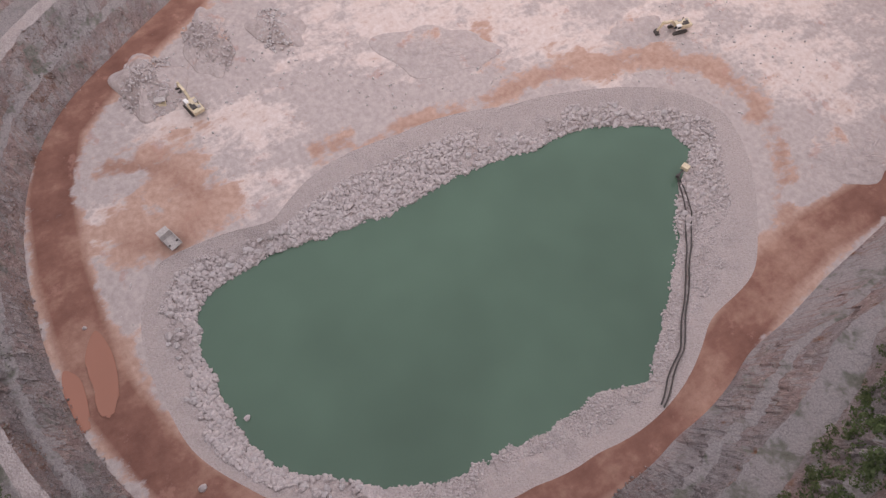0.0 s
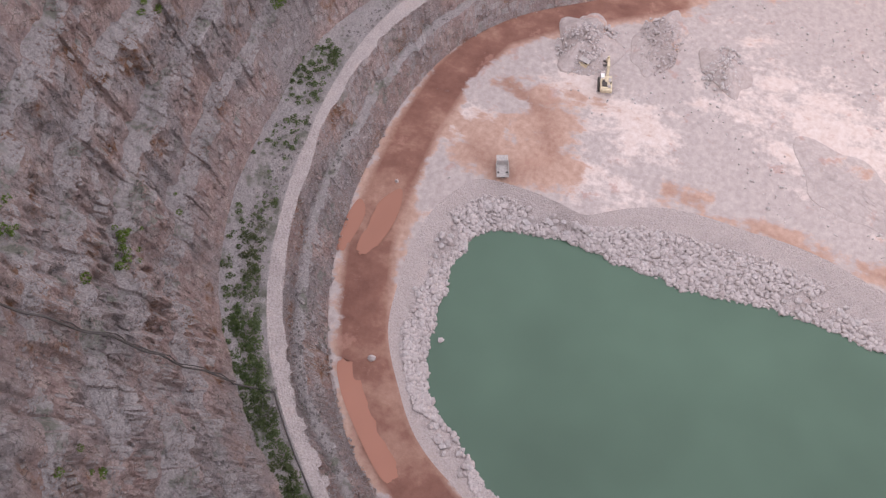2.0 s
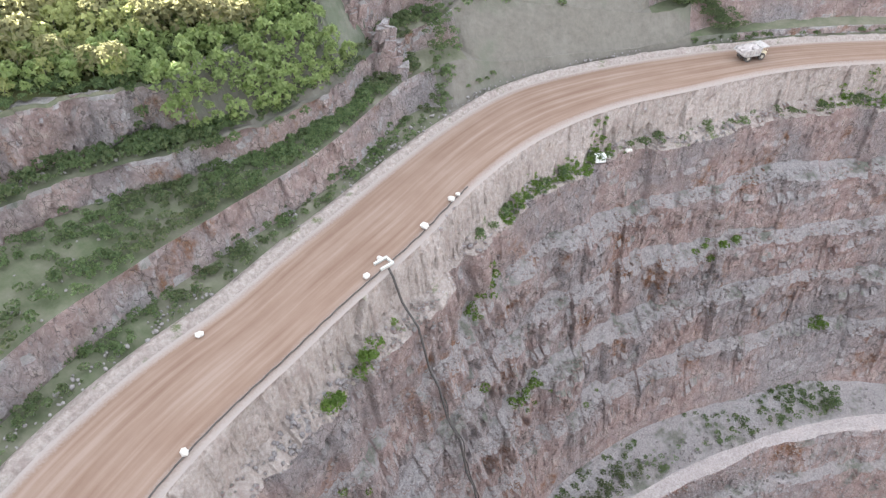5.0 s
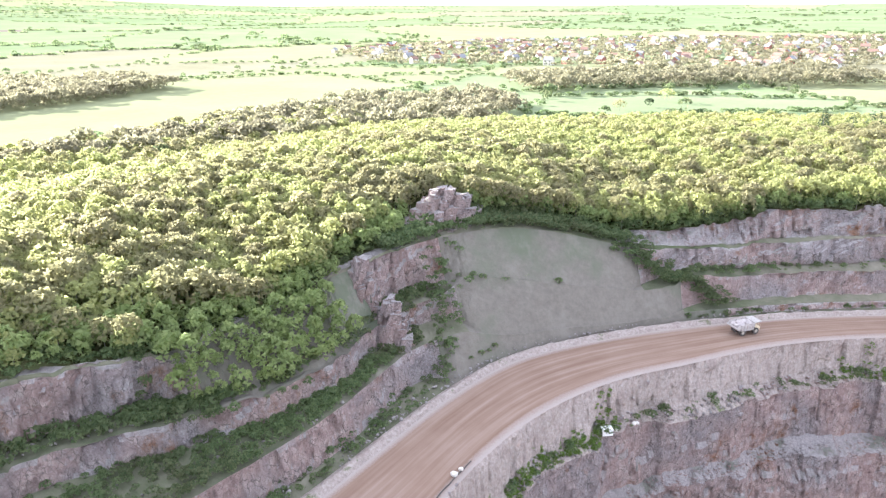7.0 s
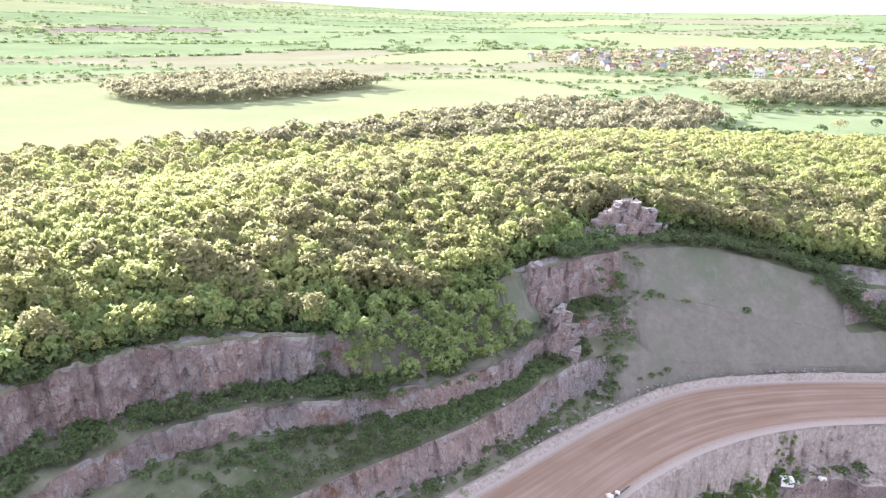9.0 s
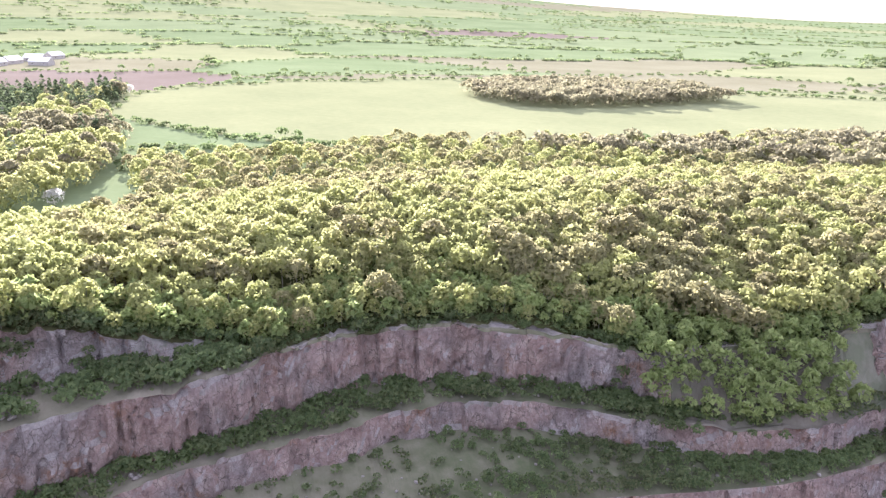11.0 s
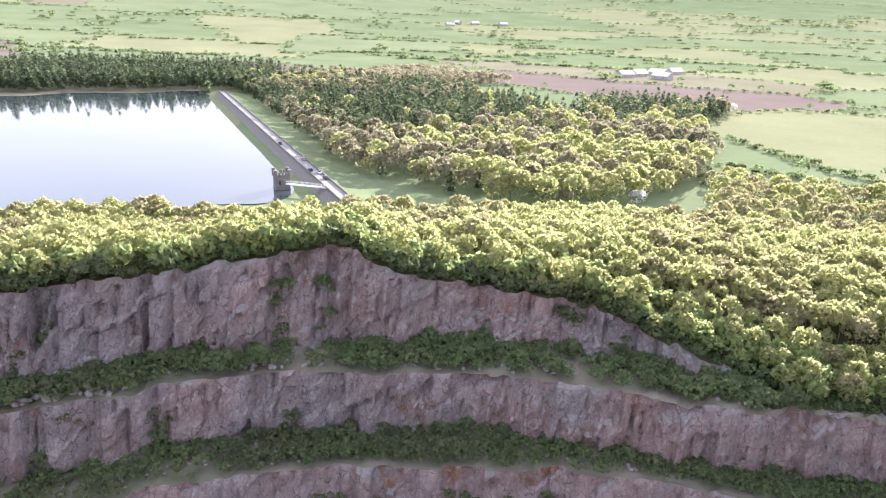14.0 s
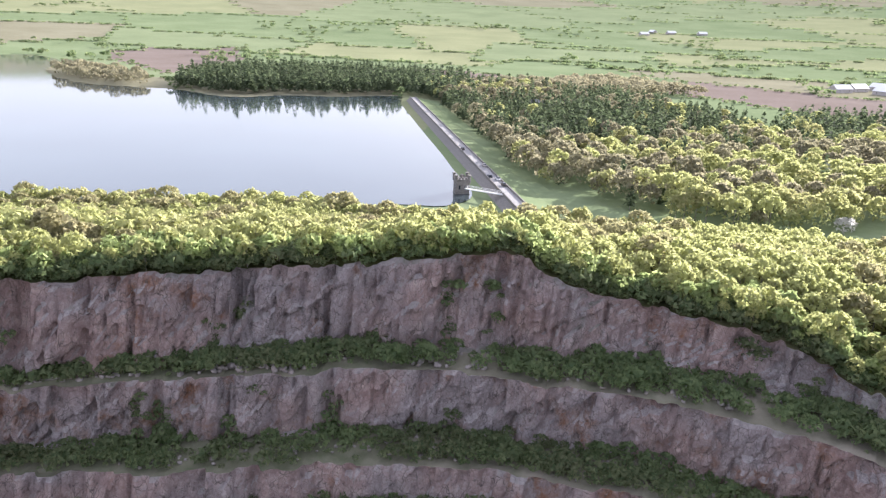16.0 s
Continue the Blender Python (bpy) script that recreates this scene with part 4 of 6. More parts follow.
def any_of(*polys):
    return lambda X, Y: np.any([inside(X, Y, p) for p in polys], 0)


X, Y = scatter(any_of(DAM_WOOD, SIDE_WOOD), (-900, -100, -180, 450), 9.0, 17)
keep_ = ~rim_wood(X, Y)
X, Y = X[keep_], Y[keep_]
dark = (fbm(X * 0.02, Y * 0.02, X * 0, 3, 33) + np.clip((-X - 420) / 300, -0.7, 0.35) + np.random.RandomState(48).normal(size=len(X)) * 0.35 > 0.12)
Zt = land_z(X, Y)
some = ~dark & (fbm(X * 0.03, Y * 0.03, X * 0, 3, 44) + np.random.RandomState(45).normal(size=len(X)) * 0.3 > 0.0)
wood("oak_wood", X[~dark & ~some], Y[~dark & ~some], Zt[~dark & ~some], OAK, LEAF_BROWN, "budding brown oaks below the dam", 31, (0.8, 1.55))
wood("ash_wood", X[some], Y[some], Zt[some], OAK, LEAF_FRESH, "rounded fresh green trees below the dam", 46, (0.8, 1.5))
wood("pine_wood", X[dark], Y[dark], Zt[dark], PINE, LEAF_DARK, "dark pines beside the reservoir dam", 32, (0.6, 1.3))
X, Y = scatter(any_of(SHORE_WOOD), (-990, -310, -600, 60), 10.0, 18)
wood("pine_wood", X, Y, land_z(X, Y), PINE, LEAF_DARK, "dark pine wood on the far reservoir shore", 34, (0.9, 1.5))
X, Y = scatter(any_of(SPIT_WOOD, [(-720, 30), (-820, 0), (-1000, 250), (-820, 320)]), (-1010, -500, -700, 330), 11.0, 19)
wood("broadleaf_wood", X, Y, land_z(X, Y), FAR_OAK, LEAF_BROWN, "brownish budding wood by the reservoir", 35)
X, Y = scatter(any_of(ISLAND_WOOD), (-330, 560, -50, 820), 8.5, 20)
wood("broadleaf_wood", X, Y, land_z(X, Y), FAR_OAK, LEAF_BROWN, "island of brown budding trees in a field", 36)
X, Y = scatter(any_of([(-180, 350), (-60, 425), (20, 510), (80, 560), (190, 560), (200, 480), (150, 420)], [(250, 590), (380, 590), (620, 520), (640, 620), (420, 720), (260, 700)]), (-200, 330, 660, 740), 11.0, 21)
keep_ = ~rim_wood(X, Y)
wood("broadleaf_wood", X[keep_], Y[keep_], land_z(X[keep_], Y[keep_]), FAR_OAK, LEAF_BROWN, "mixed brown and green trees beyond the wood", 37)
GAP_WOOD = [(-296, 222), (-262, 262), (-228, 296), (-222, 338), (-144, 386), (-65, 431), (5, 513), (70, 500), (60, 300), (-200, 160)]
X, Y = scatter(any_of(GAP_WOOD), (-310, 150, 80, 520), 8.0, 261)
keep_ = ~rim_wood(X, Y) & ~inside(X, Y, BIG_FIELD) & spur_clear(X, Y) & (np.hypot(X, Y) > 230)
X, Y = X[keep_], Y[keep_]
brown = np.random.RandomState(262).uniform(0, 1, len(X)) < 0.5
wood("broadleaf_wood", X[brown], Y[brown], land_z(X[brown], Y[brown]), OAK, LEAF_OLIVE, "brown budding trees along the field edge", 263, (0.6, 1.1))
wood("broadleaf_wood", X[~brown], Y[~brown], land_z(X[~brown], Y[~brown]), OAK, LEAF_FRESH, "fresh green trees along the field edge", 264, (0.6, 1.1))
# hedges, field trees and far copses
rg = np.random.RandomState(23)
ok = (np.hypot(hedge_xyz[:, 0], hedge_xyz[:, 1]) > 300) & ~inside(hedge_xyz[:, 0], hedge_xyz[:, 1], LAKE_EDGE)
along = ((hedge_xyz[:, 0] + 262) * -0.989 + (hedge_xyz[:, 1] - 37.3) * -0.146)
across = np.abs((hedge_xyz[:, 0] + 262) * -0.146 + (hedge_xyz[:, 1] - 37.3) * 0.989)
ok &= ~((across < 40) & (along > -60) & (along < 450))
hz_ = hedge_xyz[ok]
dd = np.hypot(hz_[:, 0], hz_[:, 1])
hz_ = hz_ + rg.uniform(-1, 1, hz_.shape) * [1, 1, 0] * np.clip(dd / 170, 2, 14)[:, None]
az_ = np.degrees(np.arctan2(-hz_[:, 0], hz_[:, 1]))
hz_ = hz_[(az_ > -70) & (az_ < 135)]
dd = np.hypot(hz_[:, 0], hz_[:, 1])
hz_ = np.vstack([hz_, hz_[dd >= 1300] + rg.uniform(-9, 9, (int((dd >= 1300).sum()), 3)) * [1, 1, 0]])
dd = np.hypot(hz_[:, 0], hz_[:, 1])
for near, size, kind_ in ((dd < 1300, (0.5, 0.95), HEDGE), (dd >= 1300, (0.7, 1.2), FAR_HEDGE)):
    wood("hedgerows", hz_[near, 0], hz_[near, 1], hz_[near, 2] - 0.6, kind_, LEAF_BUSH, "field hedgerows of thorn and brush", 38, size, "hedge", False)
pick = hz_[rg.uniform(0, 1, len(hz_)) < 0.05]
wood("field_trees", pick[:, 0], pick[:, 1], pick[:, 2], FAR_OAK, LEAF_BUSH, "lone trees along the field hedges", 39, (0.5, 1.0), "trees")
a_, d_ = np.radians(rg.uniform(-60, 130, 900)), rg.uniform(0, 1, 900) ** 0.7 * 3000 + 1000
cop = np.stack([-np.sin(a_) * d_, np.cos(a_) * d_], 1)
thick = fbm(cop[:, 0] * 0.006, cop[:, 1] * 0.006, cop[:, 0] * 0, 3, 77) > 0.15
cop = cop[thick & ~inside(cop[:, 0], cop[:, 1], LAKE_EDGE)]
cop = np.vstack([cop + rg.normal(size=cop.shape) * 25 for _ in range(5)])
cop = cop[~inside(cop[:, 0], cop[:, 1], LAKE_EDGE) & ~inside(cop[:, 0], cop[:, 1], BIG_FIELD)]
wood("far_copses", cop[:, 0], cop[:, 1], land_z(cop[:, 0], cop[:, 1]), HEDGE, LEAF_BUSH, "far copses and tree belts on the plain", 40, (1.3, 2.3), "woodland", False)
X, Y = scatter(VILLAGE, (100, 680, 1450, 1530), 22.0, 22)
wood("village_trees", X, Y, land_z(X, Y), HEDGE, LEAF_BROWN, "garden trees among the village houses", 41, (1.0, 2.0), "trees", False)


# scrub on the benches
def bench_points(r0, r1, count, lo, hi, seed, lean=0.5):
    rg_ = np.random.RandomState(seed)
    th = rg_.uniform(lo, hi, count)
    col = np.round((th + 180) / 360 * NT).astype(int) % NT
    s = rg_.beta(1.1, 1.1, count)
    r = r0[col] + (r1[col] - r0[col]) * s
    t = np.radians(th)
    return CX + r * np.cos(t), CY + r * np.sin(t), s, col


for r0, z0, r1, count, lo, hi, seed, size in (
        (road_out + 5, const(ROAD_Z), b1_r - 3, 520, 96, 205, 201, (0.3, 0.9)), (b1_r, b1_z, low_r - 2.0, 2100, 98, 205, 202, (0.3, 1.1)),
        (low_r + 0.5, low_z, mid_r - 2.5, 1700, 96, 205, 203, (0.25, 1.5)), (mid_r + 0.8, mid_z, top_r - 3, 1500, 138, 205, 204, (0.3, 1.9)), (top_r - 0.9, top_z - 0.3, top_r + 2.5, 1500, 60, 205, 214, (0.3, 1.0)), (mid_r, mid_z + 1, top_r + 2, 420, 78, 99, 215, (0.5, 1.5)),
        (road_out + 5, const(ROAD_Z), low_r - 3, 160, 55, 75, 205, (0.5, 1.1)), (low_r, low_z, mid_r - 3, 160, 52, 76, 206, (0.4, 1.0)),
        (track_out + 2, const(TRACK_Z + 1.2), green_r + 1, 1500, 55, 140, 207, (0.25, 0.95)), (road_out + 9, const(ROAD_Z + 1), b1_r, 90, 96, 130, 208, (0.3, 0.8)),
        (low_r - 4, low_z - 1, mid_r + 2, 200, 84, 118, 209, (0.5, 1.3)), (top_r - 0.5, top_z - 0.2, top_r + 7, 1000, 50, 205, 210, (0.7, 2.0)), (mid_r - 1, mid_z, top_r - 1, 170, 76, 99, 213, (0.5, 1.4)),
        (green_r + (road_in - green_r) * 0.8, const(-42), road_in - 4, 130, 50, 100, 211, (0.4, 1.1)), (road_out + 6, const(ROAD_Z + 2), mid_r, 60, 92, 98, 212, (0.4, 1.0))):
    bx, by, s_, col = bench_points(r0, r1, int(count * 1.5), lo, hi, seed)
    clump = fbm(bx * 0.07, by * 0.07, bx * 0, 4, seed) + np.random.RandomState(seed + 500).normal(size=len(bx)) * 0.45 > -0.08
    wood("bench_scrub", bx[clump], by[clump], z0[col][clump] + 0.5, SHRUB, LEAF_BUSH, "low green scrub growing along a quarry bench", seed, (size[0] * 0.8, size[1] * 0.88), "scrub", False)

# plants rooted in cracks of the upper faces
for r0, z0, r1, z1, count, lo, hi, seed in ((mid_r + 2, mid_z, top_r, top_z, 700, 140, 205, 216), (low_r + 2, low_z, mid_r, mid_z, 500, 117, 205, 217)):
    bx, by, s_, col = bench_points(r1 - 4.5, r1 - 1.0, count, lo, hi, seed)
    zq = (z0 + 1)[col] + (z1 - z0 - 2)[col] * s_ * 0.8
    clump = fbm(bx * 0.13, by * 0.13, zq * 0.05, 4, seed) > 0.3
    wood("face_scrub", bx[clump], by[clump], zq[clump] - 0.6, SHRUB, LEAF_BUSH, "bushes rooted in cracks of the quarry face", seed, (0.4, 1.2), "scrub", False)

# tufts on the ledges of the tall wall
for q in range(1, 6):
    r_in = crest[q]
    bx, by, s_, col = bench_points(r_in - 0.5, r_in + 4.0, 420, 48, 145, 220 + q)
    zq = np.array([np.interp(np.hypot(x_ - CX, y_ - CY), np.vstack(rows_r)[:, c], np.vstack(rows_z)[:, c]) for x_, y_, c in zip(bx, by, col)])
    clump = fbm(bx * 0.1, by * 0.1, bx * 0, 4, 220 + q) > 0.42
    wood("wall_tufts", bx[clump], by[clump], zq[clump] + 0.3, SHRUB, LEAF_TUFT, "bright green tufts growing on a rock ledge", 220 + q, (0.4, 1.0), "scrub", False)
bx, by, s_, col = bench_points(crest[5] + 0.6, crest[5] + 5.5, 900, 58, 97, 226)
zq = np.array([np.interp(np.hypot(x_ - CX, y_ - CY), np.maximum.accumulate(np.vstack(rows_r)[:, c]), np.vstack(rows_z)[:, c]) for x_, y_, c in zip(bx, by, col)])
clump = fbm(bx * 0.06, by * 0.06, bx * 0, 4, 226) > -0.05
wood("ledge_grass", bx[clump], by[clump], zq[clump] - 0.1, SHRUB, LEAF_TUFT, "yellow-green grass and weeds along the narrow ledge", 226, (0.2, 0.5), "scrub", False)
bx, by, s_, col = bench_points(green_r, road_in - 5, 1500, -178, -105, 231)
zq = np.array([np.interp(np.hypot(x_ - CX, y_ - CY), np.vstack(rows_r)[:, c], np.vstack(rows_z)[:, c]) for x_, y_, c in zip(bx, by, col)])
clump = fbm(bx * 0.08, by * 0.08, bx * 0, 4, 231) > 0.0
wood("wall_scrub", bx[clump], by[clump], zq[clump] + 0.3, SHRUB, LEAF_BUSH, "dark scrub on the rock slope beside the ramp", 231, (0.5, 1.5), "scrub", False)


# saplings thick along the pit edge and on the wooded slope
def edge_band(X, Y):
    r, th = np.hypot(X - CX, Y - CY), np.degrees(np.arctan2(Y - CY, X - CX))
    col = np.round((th + 180) / 360 * NT).astype(int) % NT
    start = np.where((th > 100) & (th < 117), low_r[col], top_r[col]) + 0.5
    deep = np.where((th > 96) & (th < 135), 34, 14)
    return (r > start) & (r < start + deep) & ((th > 52) | (th < -155)) & spur_clear(X, Y)


X, Y = scatter(edge_band, (-220, -190, 330, 330), 2.6, 240)
keep_ = np.random.RandomState(241).uniform(0, 1, len(X)) < 0.85
X, Y = X[keep_], Y[keep_]
wood("edge_saplings", X, Y, land_z(X, Y) - 0.3, SAPLING, LEAF_SAP, "dense young green saplings along the pit edge", 242, (0.6, 1.5), "saplings", False)
# bushes where the tipped fill meets the rock faces
rg_ = np.random.RandomState(250)
f_ = rg_.uniform(0, 1, 330)
left_ = rg_.uniform(0, 1, 330) < 0.28
th = np.where(left_, 97.2 - 3.2 * f_, 71.0 + 8.0 * f_) + rg_.normal(size=330) * 0.7
col = np.round((th + 180) / 360 * NT).astype(int) % NT
r = road_out[col] + 7 + (mid_r[col] - road_out[col] - 7) * f_
bx, by = CX + r * np.cos(np.radians(th)), CY + r * np.sin(np.radians(th))
wood("bench_scrub", bx, by, land_z(bx, by) + 0.2, SHRUB, LEAF_BUSH, "line of scrub along the edge of the tipped fill", 251, (0.3, 1.0), "scrub", False)


# ---------------------------------------------------------------- helpers for built things
def add_box(bm, size, at=(0, 0, 0), rz=0.0, taper=1.0, bevel=0.0):
    """A box into bm, its top scaled by taper, its edges eased."""
    made = bmesh.ops.create_cube(bm, size=1.0)["verts"]
    for v in made:
        k = taper if v.co.z > 0 else 1.0
        v.co = Vector((v.co.x * size[0] * k, v.co.y * size[1] * k, v.co.z * size[2]))
    if bevel:
        es = list({e_ for v in made for e_ in v.link_edges})
        out = bmesh.ops.bevel(bm, geom=es, offset=bevel, segments=1, affect="EDGES")
        made = list({v for v in out["verts"]} | {v for v in made if v.is_valid})
    bmesh.ops.transform(bm, matrix=Matrix.Translation(at) @ Matrix.Rotation(rz, 4, "Z"), verts=[v for v in made if v.is_valid])
    return made


def add_tube(bm, r, depth, at, axis="Z", seg=14, r2=None):
    made = bmesh.ops.create_cone(bm, cap_ends=True, segments=seg, radius1=r, radius2=r if r2 is None else r2, depth=depth)["verts"]
    turn = {"X": Matrix.Rotation(math.pi / 2, 4, "Y"), "Y": Matrix.Rotation(math.pi / 2, 4, "X"), "Z": Matrix.Identity(4)}[axis]
    bmesh.ops.transform(bm, matrix=Matrix.Translation(at) @ turn, verts=made)
    return made


def add_prism(bm, outline, y0, y1):
    """Side outline (x, z) drawn out across y."""
    a_ = [bm.verts.new((x, y0, z)) for x, z in outline]
    b_ = [bm.verts.new((x, y1, z)) for x, z in outline]
    k = len(outline)
    bm.faces.new(a_)
    bm.faces.new(b_[::-1])
    for i in range(k):
        bm.faces.new((a_[(i + 1) % k], a_[i], b_[i], b_[(i + 1) % k]))


def part(name, bm, material, parent, label="", kind=""):
    bmesh.ops.recalc_face_normals(bm, faces=bm.faces)
    me = bpy.data.meshes.new(name)
    bm.to_mesh(me)
    bm.free()
    me.materials.append(material)
    ob = new(name, me)
    ob.parent = parent
    return tagged(ob, label, kind=kind)


def bm_new():
    return bmesh.new()


STEEL = plain("dusty_grey_steel", (0.43, 0.395, 0.375), 0.7, 0.1)
CREAM = plain("dusty_cream_paint", (0.60, 0.51, 0.36), 0.6)
DARK = plain("dusty_dark_rubber", (0.085, 0.075, 0.07), 0.9)
CHROME_RIM = plain("dusty_rim", (0.35, 0.32, 0.27), 0.6)
GLASS = plain("dark_cab_glass", (0.03, 0.035, 0.04), 0.1)
WHITE = plain("white_paint", (0.78, 0.77, 0.75), 0.6, vary=0.08)
CONCRETE = plain("pale_concrete", (0.55, 0.53, 0.49), 0.85)
BRICK = plain("red_brick_wall", (0.30, 0.135, 0.10), 0.9, vary=0.3, scale=3)
STONE = plain("dark_stone", (0.20, 0.185, 0.17), 0.9, vary=0.3, scale=1)
TILE = plain("brown_roof_tiles", (0.24, 0.15, 0.12), 0.85, vary=0.3)
SLATE = plain("grey_slate", (0.22, 0.22, 0.23), 0.7)
RENDERED = plain("cream_render", (0.66, 0.62, 0.55), 0.85, vary=0.1)
TARMAC = plain("worn_tarmac", (0.28, 0.27, 0.265), 0.9)
BOULDER_MAT = None


def boulder_material():
    m = Mat("broken_granite", 0.92)
    n1, n2 = m.noise(0.8, 5), m.noise(4, 6, 0.7)
    c = m.ramp(m.math("ADD", m.math("MULTIPLY", n1, 0.5), m.math("MULTIPLY", n2, 0.5)), (0.35, (0.40, 0.365, 0.355)), (0.65, (0.68, 0.63, 0.615)))
    c = m.mix(m.math("MULTIPLY", m.random(), 0.5), c, (0.44, 0.345, 0.32))
    c = m.mix(m.math("MULTIPLY", m.island(), 0.28), c, (0.24, 0.215, 0.215))
    return m.done(c, n2, 0.5, 0.2)


GRANITE = boulder_material()


def boulder_shape(seed, cuts=1):
    """An angular blasted block, about one metre across."""
    bm = bm_new()
    bmesh.ops.create_icosphere(bm, subdivisions=1, radius=0.6)
    rg_ = np.random.RandomState(seed)
    sc = rg_.uniform(0.65, 1.15, 3)
    for v in bm.verts:
        v.co = Vector((v.co.x * sc[0], v.co.y * sc[1], v.co.z * sc[2] * 0.85)) * rg_.uniform(0.75, 1.2)
    me = bpy.data.meshes.new("boulder")
    bm.to_mesh(me)
    bm.free()
    me.materials.append(GRANITE)
    return me


WEATHERED = plain("weathered_rock", (0.24, 0.215, 0.205), 0.95, vary=0.35, scale=0.8)
STONES = [boulder_shape(300 + k) for k in range(8)]
STONE_ARR = []
for me in STONES:
    co = np.zeros(len(me.vertices) * 3, np.float32)
    me.vertices.foreach_get("co", co)
    STONE_ARR.append((co.reshape(-1, 3).astype(float), np.array([list(p.vertices) for p in me.polygons])))


def rubble(name, X, Y, Z, S, label, parent=None, seed=1, mat=None):
    """Uncounted broken stones joined into one object."""
    rg_ = np.random.RandomState(seed)
    vs, fs, base = [], [], 0
    w_ = rg_.randint(0, len(STONE_ARR), len(X))
    for i in range(len(X)):
        v, f = STONE_ARR[w_[i]]
        a_, b_ = rg_.uniform(0, 6.28), rg_.uniform(-0.5, 0.5)
        ca, sa = math.cos(a_), math.sin(a_)
        p = v * S[i]
        p = np.stack([p[:, 0] * ca - p[:, 1] * sa, p[:, 0] * sa + p[:, 1] * ca, p[:, 2] + b_ * p[:, 0]], 1) + (X[i], Y[i], Z[i])
        vs.append(p)
        fs.append(f + base)
        base += len(v)
    ob = new(name, fast_mesh(name, np.vstack(vs), np.vstack(fs), mat or GRANITE))
    ob.parent = parent
    return tagged(ob, label, "" if parent else "rubble", kind="stuff")


# ---------------------------------------------------------------- reservoir and dam
def blend_outline(pts, per=10, jag=1.5, seed=3):
    """Closed soft outline through plan points with a slightly uneven edge."""
    rg_ = np.random.RandomState(seed)
    p = np.array(pts, float)
    out = []
    for i in range(len(p)):
        p0, p1, p2, p3 = p[i - 1], p[i], p[(i + 1) % len(p)], p[(i + 2) % len(p)]
        for t in np.linspace(0, 1, per, endpoint=False):
            q = 0.5 * (2 * p1 + (p2 - p0) * t + (2 * p0 - 5 * p1 + 4 * p2 - p3) * t * t + (3 * p1 - p0 - 3 * p2 + p3) * t ** 3)
            out.append(q + rg_.normal(size=2) * jag * (0 if i < 3 else 1))
    return out


def sheet(name, outline, z, material, label, category, kind="structure"):
    bm = bm_new()
    f = bm.faces.new([bm.verts.new((x, y, z)) for x, y in outline])
    bmesh.ops.triangulate(bm, faces=[f])
    bmesh.ops.recalc_face_normals(bm, faces=bm.faces)
    if sum(f_.normal.z for f_ in bm.faces) < 0:
        bmesh.ops.reverse_faces(bm, faces=bm.faces)
    me = bpy.data.meshes.new(name)
    bm.to_mesh(me)
    bm.free()
    me.materials.append(material)
    return tagged(new(name, me), label, category, kind=kind)


sheet("water", blend_outline(LAKE_EDGE), 0.4, LAKE, "calm reservoir water mirroring the bright sky", "water")
DA, DB = Vector((-262, 37.3, 0)), Vector((-680, -24.5, 0))
dam_len = (DB - DA).length
dam = tagged(new("dam"), "straight stone-faced reservoir dam with a road and grass bank", "dam", kind="structure")
dam.matrix_basis = Matrix.Translation(DA) @ Matrix.Rotation(math.atan2(DB.y - DA.y, DB.x - DA.x), 4, "Z")
# local x runs along the crest; +y is the water side
for name, outline, mat, label in (
        ("core", [(-14, -1), (-2.6, 3.4), (2.6, 3.4), (7.5, -1)], STONE, "dark stone pitching down to the water"),
        ("road_deck", [(-2.5, 3.404), (-2.5, 3.6), (2.5, 3.6), (2.5, 3.404)], TARMAC, "pale grey crest road"),
        ("parapet", [(2.6, 3.3), (2.6, 4.5), (3.0, 4.5), (3.0, 3.2)], STONE, ""),
        ("parapet", [(-3.0, 3.2), (-3.0, 4.4), (-2.6, 4.4), (-2.6, 3.3)], STONE, ""),
        ("grass_bank", [(-25, 0.2), (-16, 0.9), (-3.1, 3.3), (-3.1, -1), (-25, -1)], GRASS, "mown grass slope of the dam")):
    bm = bm_new()
    add_prism(bm, outline, 0, dam_len)
    # outline x is across the dam, drawn-out y along it
    bmesh.ops.transform(bm, matrix=Matrix(((0, 1, 0, 0), (1, 0, 0, 0), (0, 0, 1, 0), (0, 0, 0, 1))), verts=bm.verts)
    part(name, bm, mat, dam, label)


